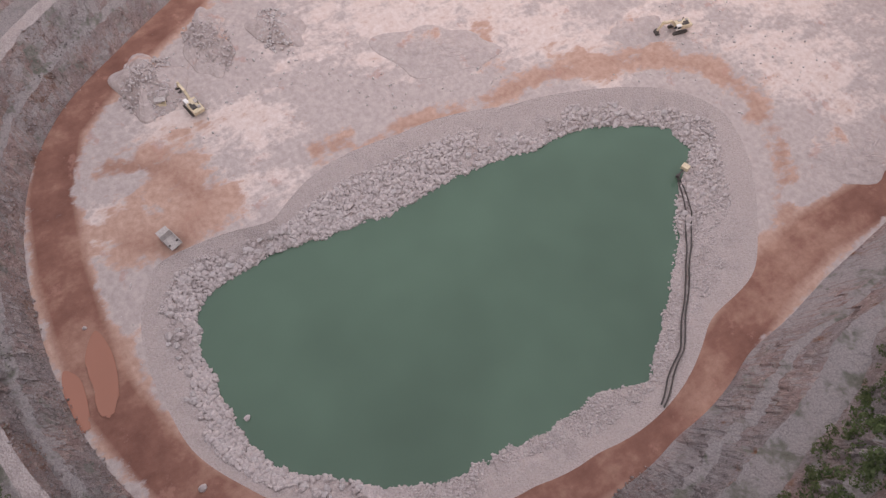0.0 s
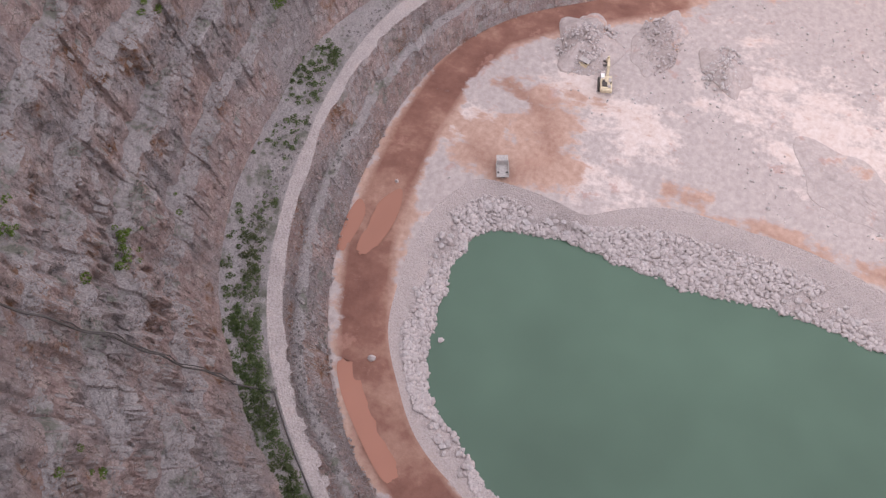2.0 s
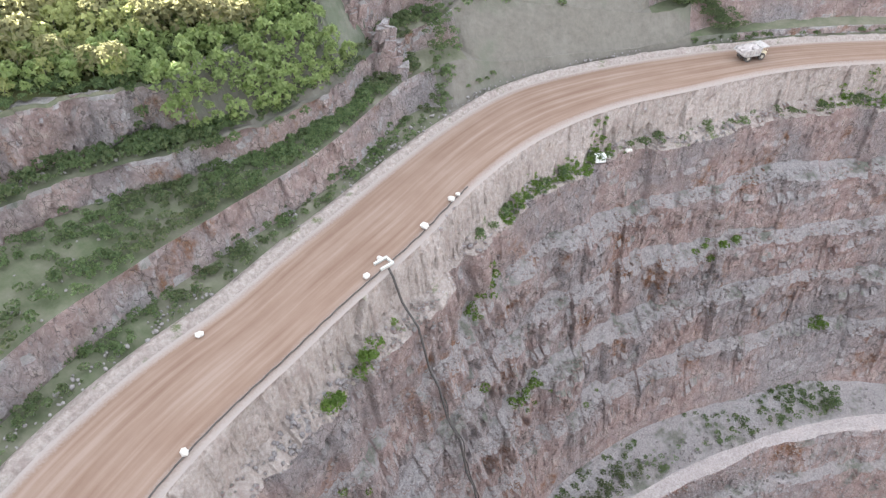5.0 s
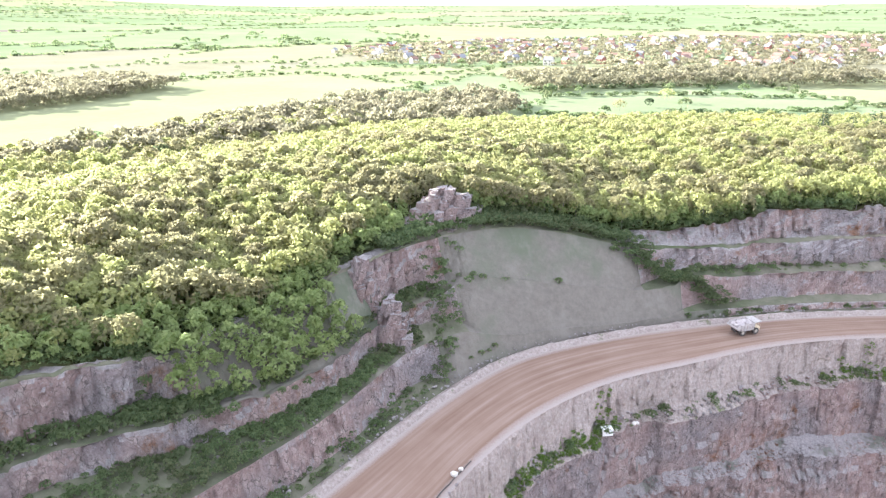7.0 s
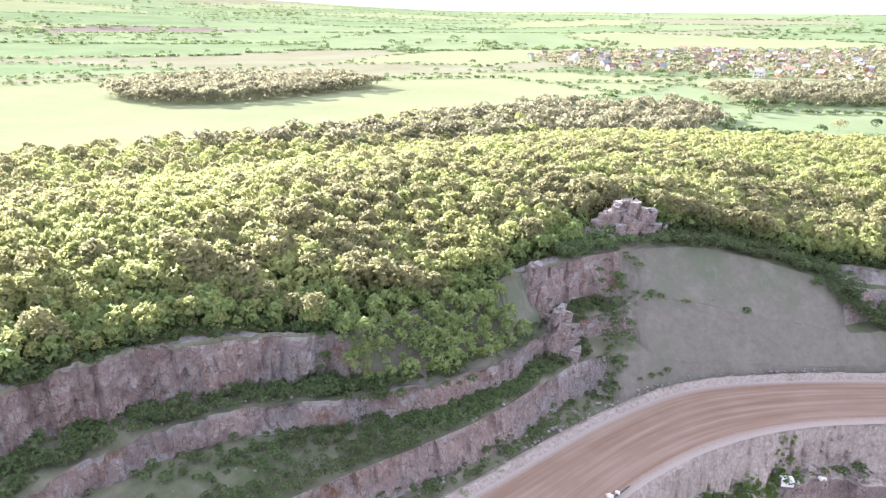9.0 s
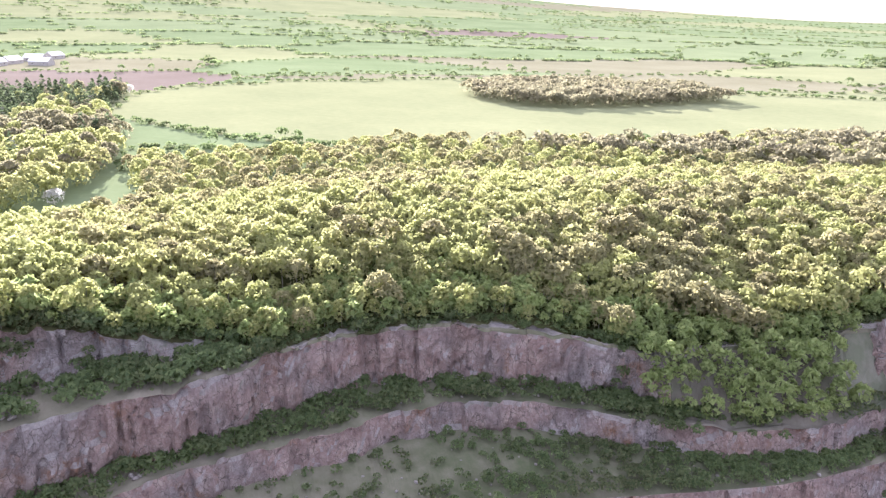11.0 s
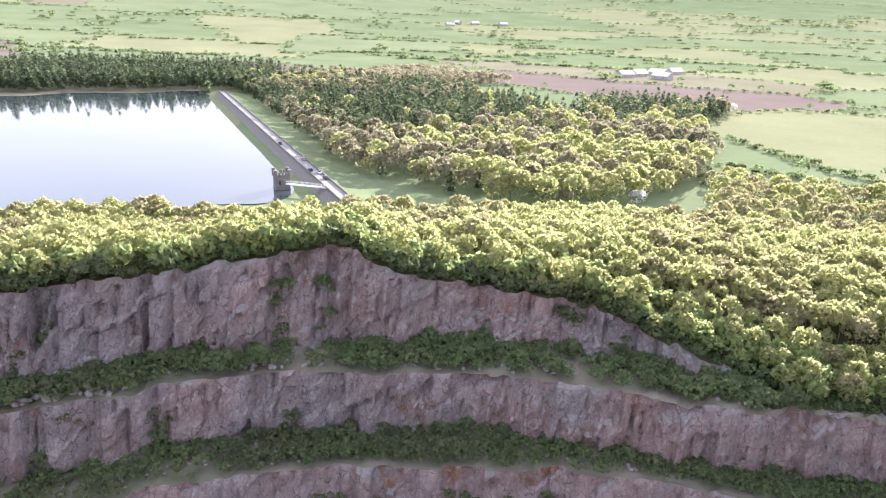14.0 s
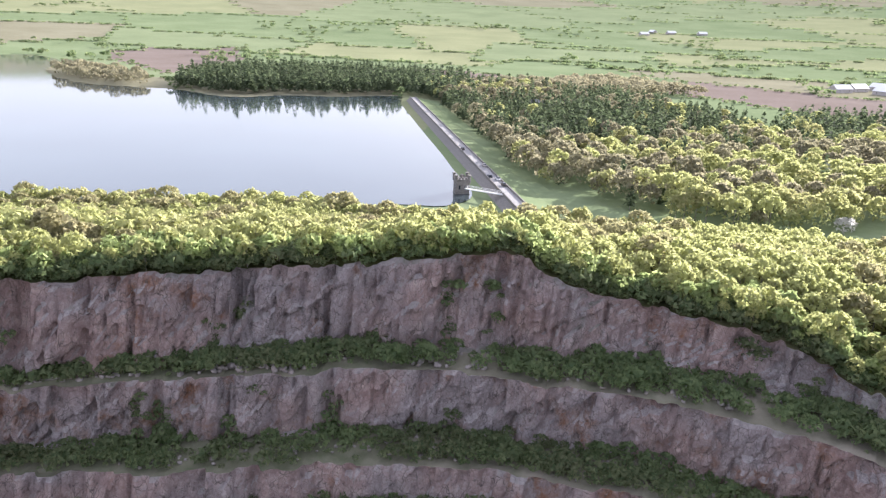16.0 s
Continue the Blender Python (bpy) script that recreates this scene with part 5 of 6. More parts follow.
def valve_tower():
    root = tagged(new("valve_tower"), "square dark stone valve tower with battlements in the reservoir", "tower")
    bm = bm_new()
    add_box(bm, (6.4, 6.4, 9.0), (0, 0, 2.5), bevel=0.12)
    part("body", bm, STONE, root)
    for z, w in ((0.6, 6.7), (5.6, 6.7), (7.1, 6.9)):
        bm = bm_new()
        add_box(bm, (w, w, 0.35), (0, 0, z), bevel=0.05)
        part("string_course", bm, STONE, root)
    for sx in (-1, 1):
        for sy in (-1, 1):
            bm = bm_new()
            add_tube(bm, 0.75, 3.2, (sx * 3.0, sy * 3.0, 7.4), seg=8)
            add_tube(bm, 0.9, 0.4, (sx * 3.0, sy * 3.0, 9.1), seg=8)
            part("turret", bm, STONE, root)
    for k in (-1, 0, 1):
        for ax in range(4):
            x, y = ((k * 1.5, 3.15), (k * 1.5, -3.15), (3.15, k * 1.5), (-3.15, k * 1.5))[ax]
            bm = bm_new()
            add_box(bm, (0.8, 0.35, 0.9) if ax < 2 else (0.35, 0.8, 0.9), (x, y, 7.7), bevel=0.05)
            part("merlon", bm, STONE, root)
            if k and ax in (1, 2):
                bm = bm_new()
                xx, yy = (k * 1.4, -3.22) if ax == 1 else (3.22, k * 1.4)
                add_box(bm, (0.8, 0.08, 1.9) if ax == 1 else (0.08, 0.8, 1.9), (xx, yy, 3.6))
                part("window", bm, GLASS, root)
    bm = bm_new()
    add_tube(bm, 0.5, 1.6, (0.3, 0, 7.9), seg=8)
    add_tube(bm, 0.6, 0.8, (0.3, 0, 9.1), seg=8, r2=0.05)
    part("cupola", bm, STONE, root)
    return root


tower = valve_tower()
tower.matrix_basis = pose(-307, 12, 0, 0, 0, 8)
bridge = tagged(new("footbridge"), "white steel footbridge from the tower to the dam", "bridge")
for y in (-0.9, 0.9):
    bm = bm_new()
    add_box(bm, (19, 0.16, 0.35), (0, y, 0))
    add_box(bm, (19, 0.08, 0.1), (0, y, 1.2))
    for k in range(9):
        add_box(bm, (0.08, 0.08, 1.1), (-9 + k * 2.25, y, 0.6))
    part("railing", bm, WHITE, bridge)
bm = bm_new()
add_box(bm, (19, 1.7, 0.12), (0, 0, 0.0))
part("deck", bm, CONCRETE, bridge)
bridge.matrix_basis = pose(-297.5, 22, 3.6, 0, 0, 60)


def car(color):
    root = tagged(new("car"), "small parked car on the dam road", "car", "cars on the dam")
    bm = bm_new()
    add_box(bm, (4.2, 1.75, 0.7), (0, 0, 0.65), bevel=0.12)
    part("body", bm, color, root)
    bm = bm_new()
    add_box(bm, (2.3, 1.55, 0.6), (-0.2, 0, 1.25), taper=0.8, bevel=0.06)
    part("cabin", bm, GLASS, root)
    for x in (-1.3, 1.3):
        for y in (-0.8, 0.8):
            bm = bm_new()
            add_tube(bm, 0.32, 0.2, (x, y, 0.32), "Y", 12)
            part("wheel", bm, DARK, root)
    return root


dirn = (DB - DA).normalized()
side_v = Vector((-dirn.y, dirn.x, 0))
rz_dam = math.degrees(math.atan2(dirn.y, dirn.x))
car_mats = [WHITE, DARK, STEEL, GLASS]
for s, k, off in ((48, 1, -1.4), (60, 0, -1.4), (66, 3, 1.3), (92, 2, -1.4), (140, 1, 1.3)):
    c_ = car(car_mats[k])
    p = DA + dirn * s + side_v * off
    c_.matrix_basis = pose(p.x, p.y, 3.6, 0, 0, rz_dam)


# ---------------------------------------------------------------- houses and farms
def house(wall, roof, w=9.0, d=7.5, h=5.2, label="two-storey village house with tiled gable roof", name="house", chimney=True):
    root = tagged(new(name), label, name, "village houses" if name == "house" else "farm sheds")
    bm = bm_new()
    add_prism(bm, [(-d / 2, -0.5), (d / 2, -0.5), (d / 2, h), (0, h + d * 0.38), (-d / 2, h)], -w / 2, w / 2)
    part("wall", bm, wall, root)
    bm = bm_new()
    t = 0.18
    for sgn in (-1, 1):
        add_prism(bm, [(0, h + d * 0.38 + 0.05), (sgn * (d / 2 + 0.5), h - 0.33), (sgn * (d / 2 + 0.5), h - 0.33 + t), (0, h + d * 0.38 + 0.05 + t)], -w / 2 - 0.4, w / 2 + 0.4)
    roof_ob = part("roof", bm, roof, root)
    if chimney:
        bm = bm_new()
        add_box(bm, (0.7, 0.9, 2.0), (0.6, w / 2 - 1.2, h + d * 0.38), bevel=0.04)
        part("chimney", bm, BRICK, roof_ob)
    for sgn in (-1, 1):
        for yy in (-w * 0.28, w * 0.28):
            for zz in ((1.3, 3.8) if chimney else (2.4,)):
                bm = bm_new()
                add_box(bm, (0.1, 1.3, 1.2), (sgn * (d / 2 + 0.02), yy, zz))
                part("window", bm, GLASS, root)
    return root


kinds_h = [house(RENDERED, TILE), house(RENDERED, SLATE, label="cream rendered village house with grey slate roof"), house(RENDERED, TILE, 11, 8, label="long cream village house with brown tiled roof"), house(BRICK, SLATE, 8, 7, label="red brick village house with grey slate roof")]
rg = np.random.RandomState(61)
X, Y = scatter(VILLAGE, (100, 680, 1450, 1530), 36.0, 62)
pick = rg.permutation(len(X))[:300]
Zh = land_z(X[pick], Y[pick])
first = [True] * 4
for n_, i_ in enumerate(pick):
    k = n_ % 4
    m = pose(X[i_], Y[i_], Zh[n_] + 0.2, 0, 0, rg.choice([20, 110, 45, 135]) + rg.uniform(-8, 8)) @ Matrix.Diagonal((*[rg.uniform(0.95, 1.35)] * 3, 1))
    if first[k]:
        kinds_h[k].matrix_basis, first[k] = m, False
    else:
        copy_thing(kinds_h[k], m).matrix_basis = m
shed = house(STEEL, WHITE, 30, 14, 5.0, "long pale metal farm shed with low roof", "shed", False)
spots = [(-960, 552, 20), (-985, 590, 25), (-1010, 640, 110), (-1040, 690, 20), (-935, 600, 110), (-2250, 640, 15), (-2300, 740, 15), (-2330, 690, 105), (-2270, 830, 15)]
for n_, (x, y, a_) in enumerate(spots):
    m = pose(x, y, land_z(x, y)[0] + 0.3, 0, 0, a_)
    if n_ == 0:
        shed.matrix_basis = m
    else:
        copy_thing(shed, m).matrix_basis = m
lodge = house(RENDERED, SLATE, 34, 9, 4.5, "long low pale house among the trees", "house", True)
lodge.matrix_basis = pose(-654, 102, land_z(-654, 102)[0], 0, 0, 0)


# ---------------------------------------------------------------- single trees
def lone_tree(name, x, y, leaf, label, h=9.0, r=4.5, seed=1, kind="broad", dz=0.0, count=240):
    item = crown_bank(kind, 1, seed, h, r, count, 0.55)[0]
    t_ = tree_thing(name, item, leaf, label)
    t_["group"] = "lone trees"
    t_.matrix_basis = pose(x, y, land_z(x, y)[0] - 0.2 + dz)
    return t_


for n_, (x, y) in enumerate(((-221, 260), (-127, 340), (-257, 161), (-213, 268), (-150, 352), (-560, 440))):
    lone_tree("blossom_tree", x, y, BLOSSOM, "rounded thorn tree covered in white blossom", 7 + n_ % 3, 4.0, 500 + n_)
lone_tree("golden_tree", 279, 330, YELLOW, "bright golden-yellow leaved tree at the wood edge", 12, 5.0, 520)
lone_tree("field_oak", -187, 345, LEAF_OLIVE, "lone bare-looking oak by the field hedge", 11, 5.0, 521)
lone_tree("field_oak", 330, 500, LEAF_FRESH, "round green oak standing in a sunlit field", 13, 7.0, 522)
lone_tree("field_oak", 270, 470, LEAF_OLIVE, "brown budding oak standing in a sunlit field", 10, 6.0, 523)
lone_tree("field_oak", 300, 478, LEAF_DARK, "small dark oak standing in a sunlit field", 8, 4.0, 524)
for n_, (x, y) in enumerate(((291, 296), (298, 303), (305, 291), (309, 274), (315, 284), (322, 295), (330, 280))):
    lone_tree("scots_pine", x, y, LEAF_DARK, "tall dark pine with bare lower trunk at the rim", 20, 5.0, 530 + n_, "cone", 0.0, 260)


# ---------------------------------------------------------------- pit machines
def dump_truck(loaded, body_mat, label):
    """Rigid quarry dump truck, nose towards +x."""
    root = tagged(new("dump_truck"), label, "dump truck", "quarry dump trucks")
    bm = bm_new()
    add_box(bm, (8.2, 1.6, 0.7), (0, 0, 1.35), bevel=0.08)
    part("chassis", bm, DARK, root)
    bm = bm_new()
    outline = [(-5.2, 3.1), (-3.4, 1.9), (1.7, 1.75), (2.3, 4.1), (4.7, 4.35), (4.7, 4.55), (2.1, 4.4), (1.5, 2.15), (-3.2, 2.25), (-5.0, 3.35)]
    add_prism(bm, outline, -2.35, 2.35)
    for sy in (-2.45, 2.27):
        add_prism(bm, [(-5.2, 3.1), (-3.4, 1.9), (1.7, 1.75), (2.3, 4.3), (-4.2, 4.0)], sy, sy + 0.18)
    for k in range(5):
        for sy in (-2.55, 2.55):
            add_box(bm, (0.18, 0.2, 1.9), (-3.2 + k * 1.15, sy, 2.95))
    tray = part("tipper_body", bm, body_mat, root, "dusty grey steel tipper body")
    if loaded:
        bm = bm_new()
        rg_ = np.random.RandomState(5)
        for _ in range(70):
            x, y = rg_.uniform(-4.0, 1.8), rg_.uniform(-1.9, 1.9)
            top = 3.0 + 1.4 * (1 - (y / 2.2) ** 2) * (1 - ((x + 1) / 4.2) ** 2)
            s = rg_.uniform(0.45, 0.95)
            vs = bmesh.ops.create_icosphere(bm, subdivisions=1, radius=s)["verts"]
            for v in vs:
                v.co = v.co * rg_.uniform(0.75, 1.15) + Vector((x, y, top - rg_.uniform(0, 0.5)))
        add_box(bm, (5.6, 4.4, 1.6), (-1.1, 0, 2.7))
        part("rock_load", bm, GRANITE, tray, "heaped load of broken rock")
    bm = bm_new()
    add_box(bm, (1.9, 3.9, 1.1), (3.7, 0, 2.0), bevel=0.1)
    add_box(bm, (0.3, 3.6, 1.0), (4.75, 0, 1.6), bevel=0.05)
    part("bonnet", bm, CREAM, root, "dusty cream bonnet and grille")
    bm = bm_new()
    add_box(bm, (1.5, 1.7, 1.5), (3.1, 1.0, 3.2), taper=0.92, bevel=0.08)
    cab = part("cab", bm, CREAM, root)
    bm = bm_new()
    add_box(bm, (0.06, 1.3, 0.7), (3.86, 1.0, 3.4))
    add_box(bm, (1.0, 0.06, 0.7), (3.1, 1.86, 3.4))
    part("windscreen", bm, GLASS, cab)
    for k in range(6):
        bm = bm_new()
        add_box(bm, (0.08, 0.08, 0.9), (4.6, -1.9 + k * 0.75, 2.9))
        part("rail_post", bm, CREAM, root)
    for x, ys in ((3.0, (-1.9, 1.9)), (-2.2, (-1.75, 1.75))):
        for y in ys:
            bm = bm_new()
            add_tube(bm, 1.15, 1.0 if x < 0 else 0.75, (x, y, 1.15), "Y", 20)
            wheel = part("wheel", bm, DARK, root)
            bm = bm_new()
            add_tube(bm, 0.55, 0.08, (x, y + (0.52 if y > 0 else -0.52) * (1 if x < 0 else 0.76), 1.15), "Y", 14)
            part("rim", bm, CHROME_RIM, wheel)
    return root


def excavator(label, spread=0.0):
    """Large tracked excavator, bucket towards +x."""
    root = tagged(new("excavator"), label, "excavator", "quarry excavators")
    for y in (-1.9, 1.9):
        bm = bm_new()
        add_prism(bm, [(-3.0, 0.5), (-2.5, 0.05), (2.5, 0.05), (3.0, 0.5), (2.7, 1.15), (-2.7, 1.15)], y - 0.35, y + 0.35)
        for k in range(14):
            add_box(bm, (0.16, 0.82, 0.08), (-2.4 + k * 0.37, y, 1.18))
        part("track", bm, DARK, root)
    bm = bm_new()
    add_tube(bm, 1.5, 0.6, (0, 0, 1.4), seg=18)
    part("turntable", bm, DARK, root)
    bm = bm_new()
    add_box(bm, (5.4, 3.6, 1.7), (-1.3, 0, 2.55), bevel=0.15)
    house_ = part("upper_body", bm, CREAM, root, "dusty yellow-cream engine housing")
    bm = bm_new()
    add_box(bm, (1.1, 3.7, 1.5), (-4.1, 0, 2.5), bevel=0.25)
    part("counterweight", bm, CREAM, root)
    for x, y, sx, sy, mt in ((-2.4, 0.6, 1.8, 1.6, DARK), (-0.6, -1.1, 1.6, 0.9, STEEL), (-3.2, -0.8, 0.9, 1.0, STEEL), (-1.0, 0.9, 0.8, 0.8, DARK)):
        bm = bm_new()
        add_box(bm, (sx, sy, 0.35), (x, y, 3.55), bevel=0.05)
        part("roof_panel", bm, mt, house_)
    bm = bm_new()
    add_tube(bm, 0.14, 1.0, (-2.0, -1.3, 3.9), seg=8)
    part("exhaust", bm, DARK, house_)
    bm = bm_new()
    add_box(bm, (2.0, 1.25, 2.0), (1.0, 1.25, 2.9), taper=0.93, bevel=0.1)
    cab = part("cab", bm, WHITE, root, "pale-roofed operator cab")
    bm = bm_new()
    add_box(bm, (0.06, 1.0, 1.3), (2.02, 1.25, 2.95))
    add_box(bm, (1.5, 0.06, 0.9), (1.0, 1.9, 3.1))
    part("window", bm, GLASS, cab)
    bm = bm_new()
    add_prism(bm, [(0.9, 2.4), (3.4, 5.6), (7.2, 5.5), (7.3, 4.9), (3.8, 4.7), (1.8, 2.2)], -0.75, 0.05)
    part("boom", bm, CREAM, root)
    bm = bm_new()
    add_prism(bm, [(6.6, 6.2), (7.3, 6.1), (8.9, 2.4), (8.5, 2.2), (6.9, 4.6)], -0.65, -0.05)
    part("stick", bm, CREAM, root)
    bm = bm_new()
    add_prism(bm, [(8.4, 2.5), (9.2, 2.2), (9.5, 1.1), (8.6, 0.4), (7.7, 0.8), (8.1, 1.2), (8.7, 1.0), (8.9, 1.6)], -1.3, 0.7)
    for k in range(5):
        add_box(bm, (0.45, 0.14, 0.14), (7.6, -1.15 + k * 0.42, 0.8))
    part("bucket", bm, DARK, root)
    for y in (-0.9, 0.2):
        bm = bm_new()
        add_prism(bm, [(1.6, 2.2), (1.8, 2.0), (4.2, 4.6), (4.0, 4.8)], y - 0.12, y + 0.12)
        part("ram", bm, STEEL, root)
    return root


def floor_top(x, y):
    return FLOOR_Z + 0.25


loaded_truck = dump_truck(True, STEEL, "dusty quarry dump truck loaded with rock on the haul road")
loaded_truck.matrix_basis = pose(153, 173.5, ROAD_Z + 0.15, 0, 0, 2)
empty = dump_truck(False, STEEL, "dusty grey dump truck standing on the pit floor")
empty.matrix_basis = pose(158, 27, floor_top(0, 0), 0, 0, 18)
under = dump_truck(True, STEEL, "dump truck being filled beside the excavator")
under.matrix_basis = pose(226, 6.5, floor_top(0, 0), 0, 0, 160)
digger = excavator("dusty cream tracked excavator digging at a rock heap")
digger.matrix_basis = pose(215, -3.5, floor_top(0, 0), 0, 0, 12) @ Matrix.Scale(1.35, 4)
digger2 = excavator("dusty yellow tracked excavator on the pale pit floor")
digger2.matrix_basis = pose(149, -212, floor_top(0, 0), 0, 0, 80) @ Matrix.Scale(1.25, 4)


# heaps of blasted rock on the floor
def heap(name, x, y, rx, ry, h, mat, label, seed, turn=0.0):
    n1, n2 = 18, 48
    vs, fs = [(0, 0, h)], []
    for i in range(1, n1 + 1):
        for j in range(n2):
            a_ = 2 * math.pi * j / n2
            s = i / n1
            wob = 1 + 0.5 * noise.noise((math.cos(a_) * 1.4 + seed, math.sin(a_) * 1.4, 0))
            px, py = rx * s * wob * math.cos(a_), ry * s * wob * math.sin(a_)
            z = h * (1 - s) ** 0.85 + (0.5 + 0.06 * h) * noise.noise((px * 0.35, py * 0.35, seed)) * min(1, 3 * (1 - s)) + 0.35 * noise.noise((px * 1.1, py * 1.1, seed)) * min(1, 3 * (1 - s))
            vs.append((px, py, z - 0.6 * (i == n1)))
    fs += [(0, 1 + j, 1 + (j + 1) % n2) for j in range(n2)]
    for i in range(n1 - 1):
        for j in range(n2):
            a0, a1 = 1 + i * n2 + j, 1 + i * n2 + (j + 1) % n2
            fs.append((a0, a0 + n2, a1 + n2, a1))
    ob = mesh_object(name, vs, fs, mat, label, "heap", smooth=False)
    ob.matrix_basis = pose(x, y, FLOOR_Z - 0.1, 0, 0, turn)
    return ob


heap("rock_mound", 236, 9, 19, 14, 9, SOIL, "dusty grey heap of blasted rock at the digging face", 1.3, 20)
heap("rock_mound", 247, -22, 20, 11, 5, SOIL, "pale stepped heap of blasted rock", 4.1, -20)
heap("rock_mound", 240, -52, 15, 10, 6, SOIL, "low grey rock outcrop on the pit floor", 6.2, 40)
heap("spoil_mound", 192, -111, 26, 17, 3, SOIL, "broad low heap of grey gravel", 2.2, 60)
heap("spoil_mound", 158, -196, 16, 9, 2.5, SOIL, "grey heap of crushed stone", 3.3, 70)
heap("spoil_mound", 58, -232, 22, 14, 2.5, SOIL, "grey gravel bank beside the ramp", 8.0, 70)

# water pump on its spit, with hoses
pump = tagged(new("water_pump"), "small cream pump unit at the end of the spit", "pump")
bm = bm_new()
add_box(bm, (3.2, 2.6, 2.0), (0, 0, 1.3), bevel=0.15)
part("housing", bm, CREAM, pump)
bm = bm_new()
add_box(bm, (3.4, 1.2, 0.3), (0, 0, 0.15))
part("skid", bm, DARK, pump)
bm = bm_new()
add_tube(bm, 0.35, 4.5, (0.2, 3.3, 0.5), "Y", 10)
add_tube(bm, 0.8, 1.2, (0.2, 5.2, 0.5), "Y", 12)
part("intake", bm, DARK, pump)
pump.matrix_basis = pose(88.5, -169, POND_Z + 3.0, 0, 0, 20)


def hose(name, pts, radius, material, label, category):
    cu = bpy.data.curves.new(name, "CURVE")
    cu.dimensions, cu.bevel_depth, cu.bevel_resolution = "3D", radius, 2
    sp = cu.splines.new("POLY")
    sp.points.add(len(pts) - 1)
    for p, q in zip(sp.points, pts):
        p.co = (*q, 1)
    ob0 = bpy.data.objects.new(name, cu)
    me = bpy.data.meshes.new_from_object(ob0)
    bpy.data.objects.remove(ob0)
    me.materials.clear()
    me.materials.append(material)
    return tagged(new(name, me), label, category)


def bank_z(x, y):
    th = math.degrees(math.atan2(y - CY, x - CX))
    c = int(round((th + 180) / 360 * NT)) % NT
    return float(np.interp(math.hypot(x - CX, y - CY), [pond_r[c] - 14, pond_r[c], bank_r[c], floor_r[c]], [POND_Z - 7, POND_Z, FLOOR_Z, FLOOR_Z]))


def polyline(knots, n_):
    k = np.array(knots, float)
    s = np.r_[0, np.cumsum(np.hypot(*np.diff(k[:, :2], axis=0).T))]
    t = np.linspace(0, s[-1], n_)
    return np.stack([np.interp(t, s, k[:, c]) for c in range(k.shape[1])], 1)


for off, seed in ((0.0, 1), (1.6, 2)):
    pts = polyline([(88 - off, -166), (72 - off, -157 - off), (50 - off, -139), (28 - off, -117), (15 - off, -97)], 60)
    hose("pump_hose", [(x + 0.4 * math.sin(i * 0.5 + seed), y, max(bank_z(x, y), POND_Z) + 0.75) for i, (x, y) in enumerate(pts)], 0.3, DARK, "black rubber pump hose lying along the spit", "hose")

WALL_R, WALL_Z = np.vstack(rows_r), np.vstack(rows_z)


def wall_r(th, z):
    c = int(round((th + 180) / 360 * NT)) % NT
    return float(np.interp(z, WALL_Z[:, c], WALL_R[:, c]))


cable = []
for s in np.linspace(0, 1, 60):
    z = ROAD_Z + 0.5 + s * (TRACK_Z + 4 - ROAD_Z)
    th = 110.5 - 4.5 * s
    r = min(wall_r(th, z), wall_r(th, z - 3)) - 2.6 * math.sin(math.pi * min(1, s * 1.02)) ** 0.4
    cable.append((CX + r * math.cos(radians(th)), CY + r * math.sin(radians(th)), z + 0.6))
for th in np.linspace(106.5, 140, 30):
    c = int(round((th + 180) / 360 * NT)) % NT
    r = track_out[c] + 0.8
    cable.append((CX + r * math.cos(radians(th)), CY + r * math.sin(radians(th)), TRACK_Z + 1.3))
hose("drain_pipe", cable, 0.28, DARK, "black water pipe running down the rock wall", "pipe")
hose("drain_pipe", [(x + 0.5 + 0.3 * math.sin(i), y, z + 0.2) for i, (x, y, z) in enumerate(cable[20:60])], 0.16, DARK, "thin black cable hanging down the rock wall", "cable")

# kerb frame and marker stones along the haul road
frame_ = tagged(new("pipe_kerb"), "pale concrete kerb frame where the pipe leaves the road", "kerb")
for sx, sy, x, y in ((3.4, 0.5, 0, 1.2), (3.4, 0.5, 0, -1.2), (0.5, 2.9, 1.7, 0)):
    bm = bm_new()
    add_box(bm, (sx, sy, 0.7), (x, y, 0.35), bevel=0.06)
    part("kerb_bar", bm, CONCRETE, frame_)


def road_edge(th, inset):
    c = int(round((th + 180) / 360 * NT)) % NT
    r = road_in[c] + inset
    return CX + r * math.cos(radians(th)), CY + r * math.sin(radians(th))


x, y = road_edge(110.4, 1.2)
frame_.matrix_basis = pose(x, y, ROAD_Z, 0, 0, 25)
STONE_WHITE = plain("pale_marker_stone", (0.62, 0.57, 0.52), 0.9)
for n_, (x, y, s) in enumerate((*[(*road_edge(t, i_), s_) for t, i_, s_ in ((112.2, 1.5, 1.7), (110.3, 3.2, 1.3), (105.5, 1.0, 1.9), (102.0, 0.9, 1.8), (130.2, 0.8, 1.5), (101.2, 0.6, 1.2))], (-22.5, 100.5, 1.5))):
    ob = tagged(new("marker_stone", STONES[n_ % 8].copy()), "pale boulder set on the haul road edge", "boulder", "marker stones")
    ob.data.materials[0] = STONE_WHITE
    ob.matrix_basis = pose(x, y, ROAD_Z + 0.35 * s, 0, 0, n_ * 50) @ Matrix.Scale(s, 4)

# white container on the narrow ledge track
def ledge_spot(th, f=0.86):
    c = int(round((th + 180) / 360 * NT)) % NT
    r = green_r[c] + (road_in[c] - 1 - green_r[c]) * f
    return CX + r * math.cos(radians(th)), CY + r * math.sin(radians(th)), -42.2


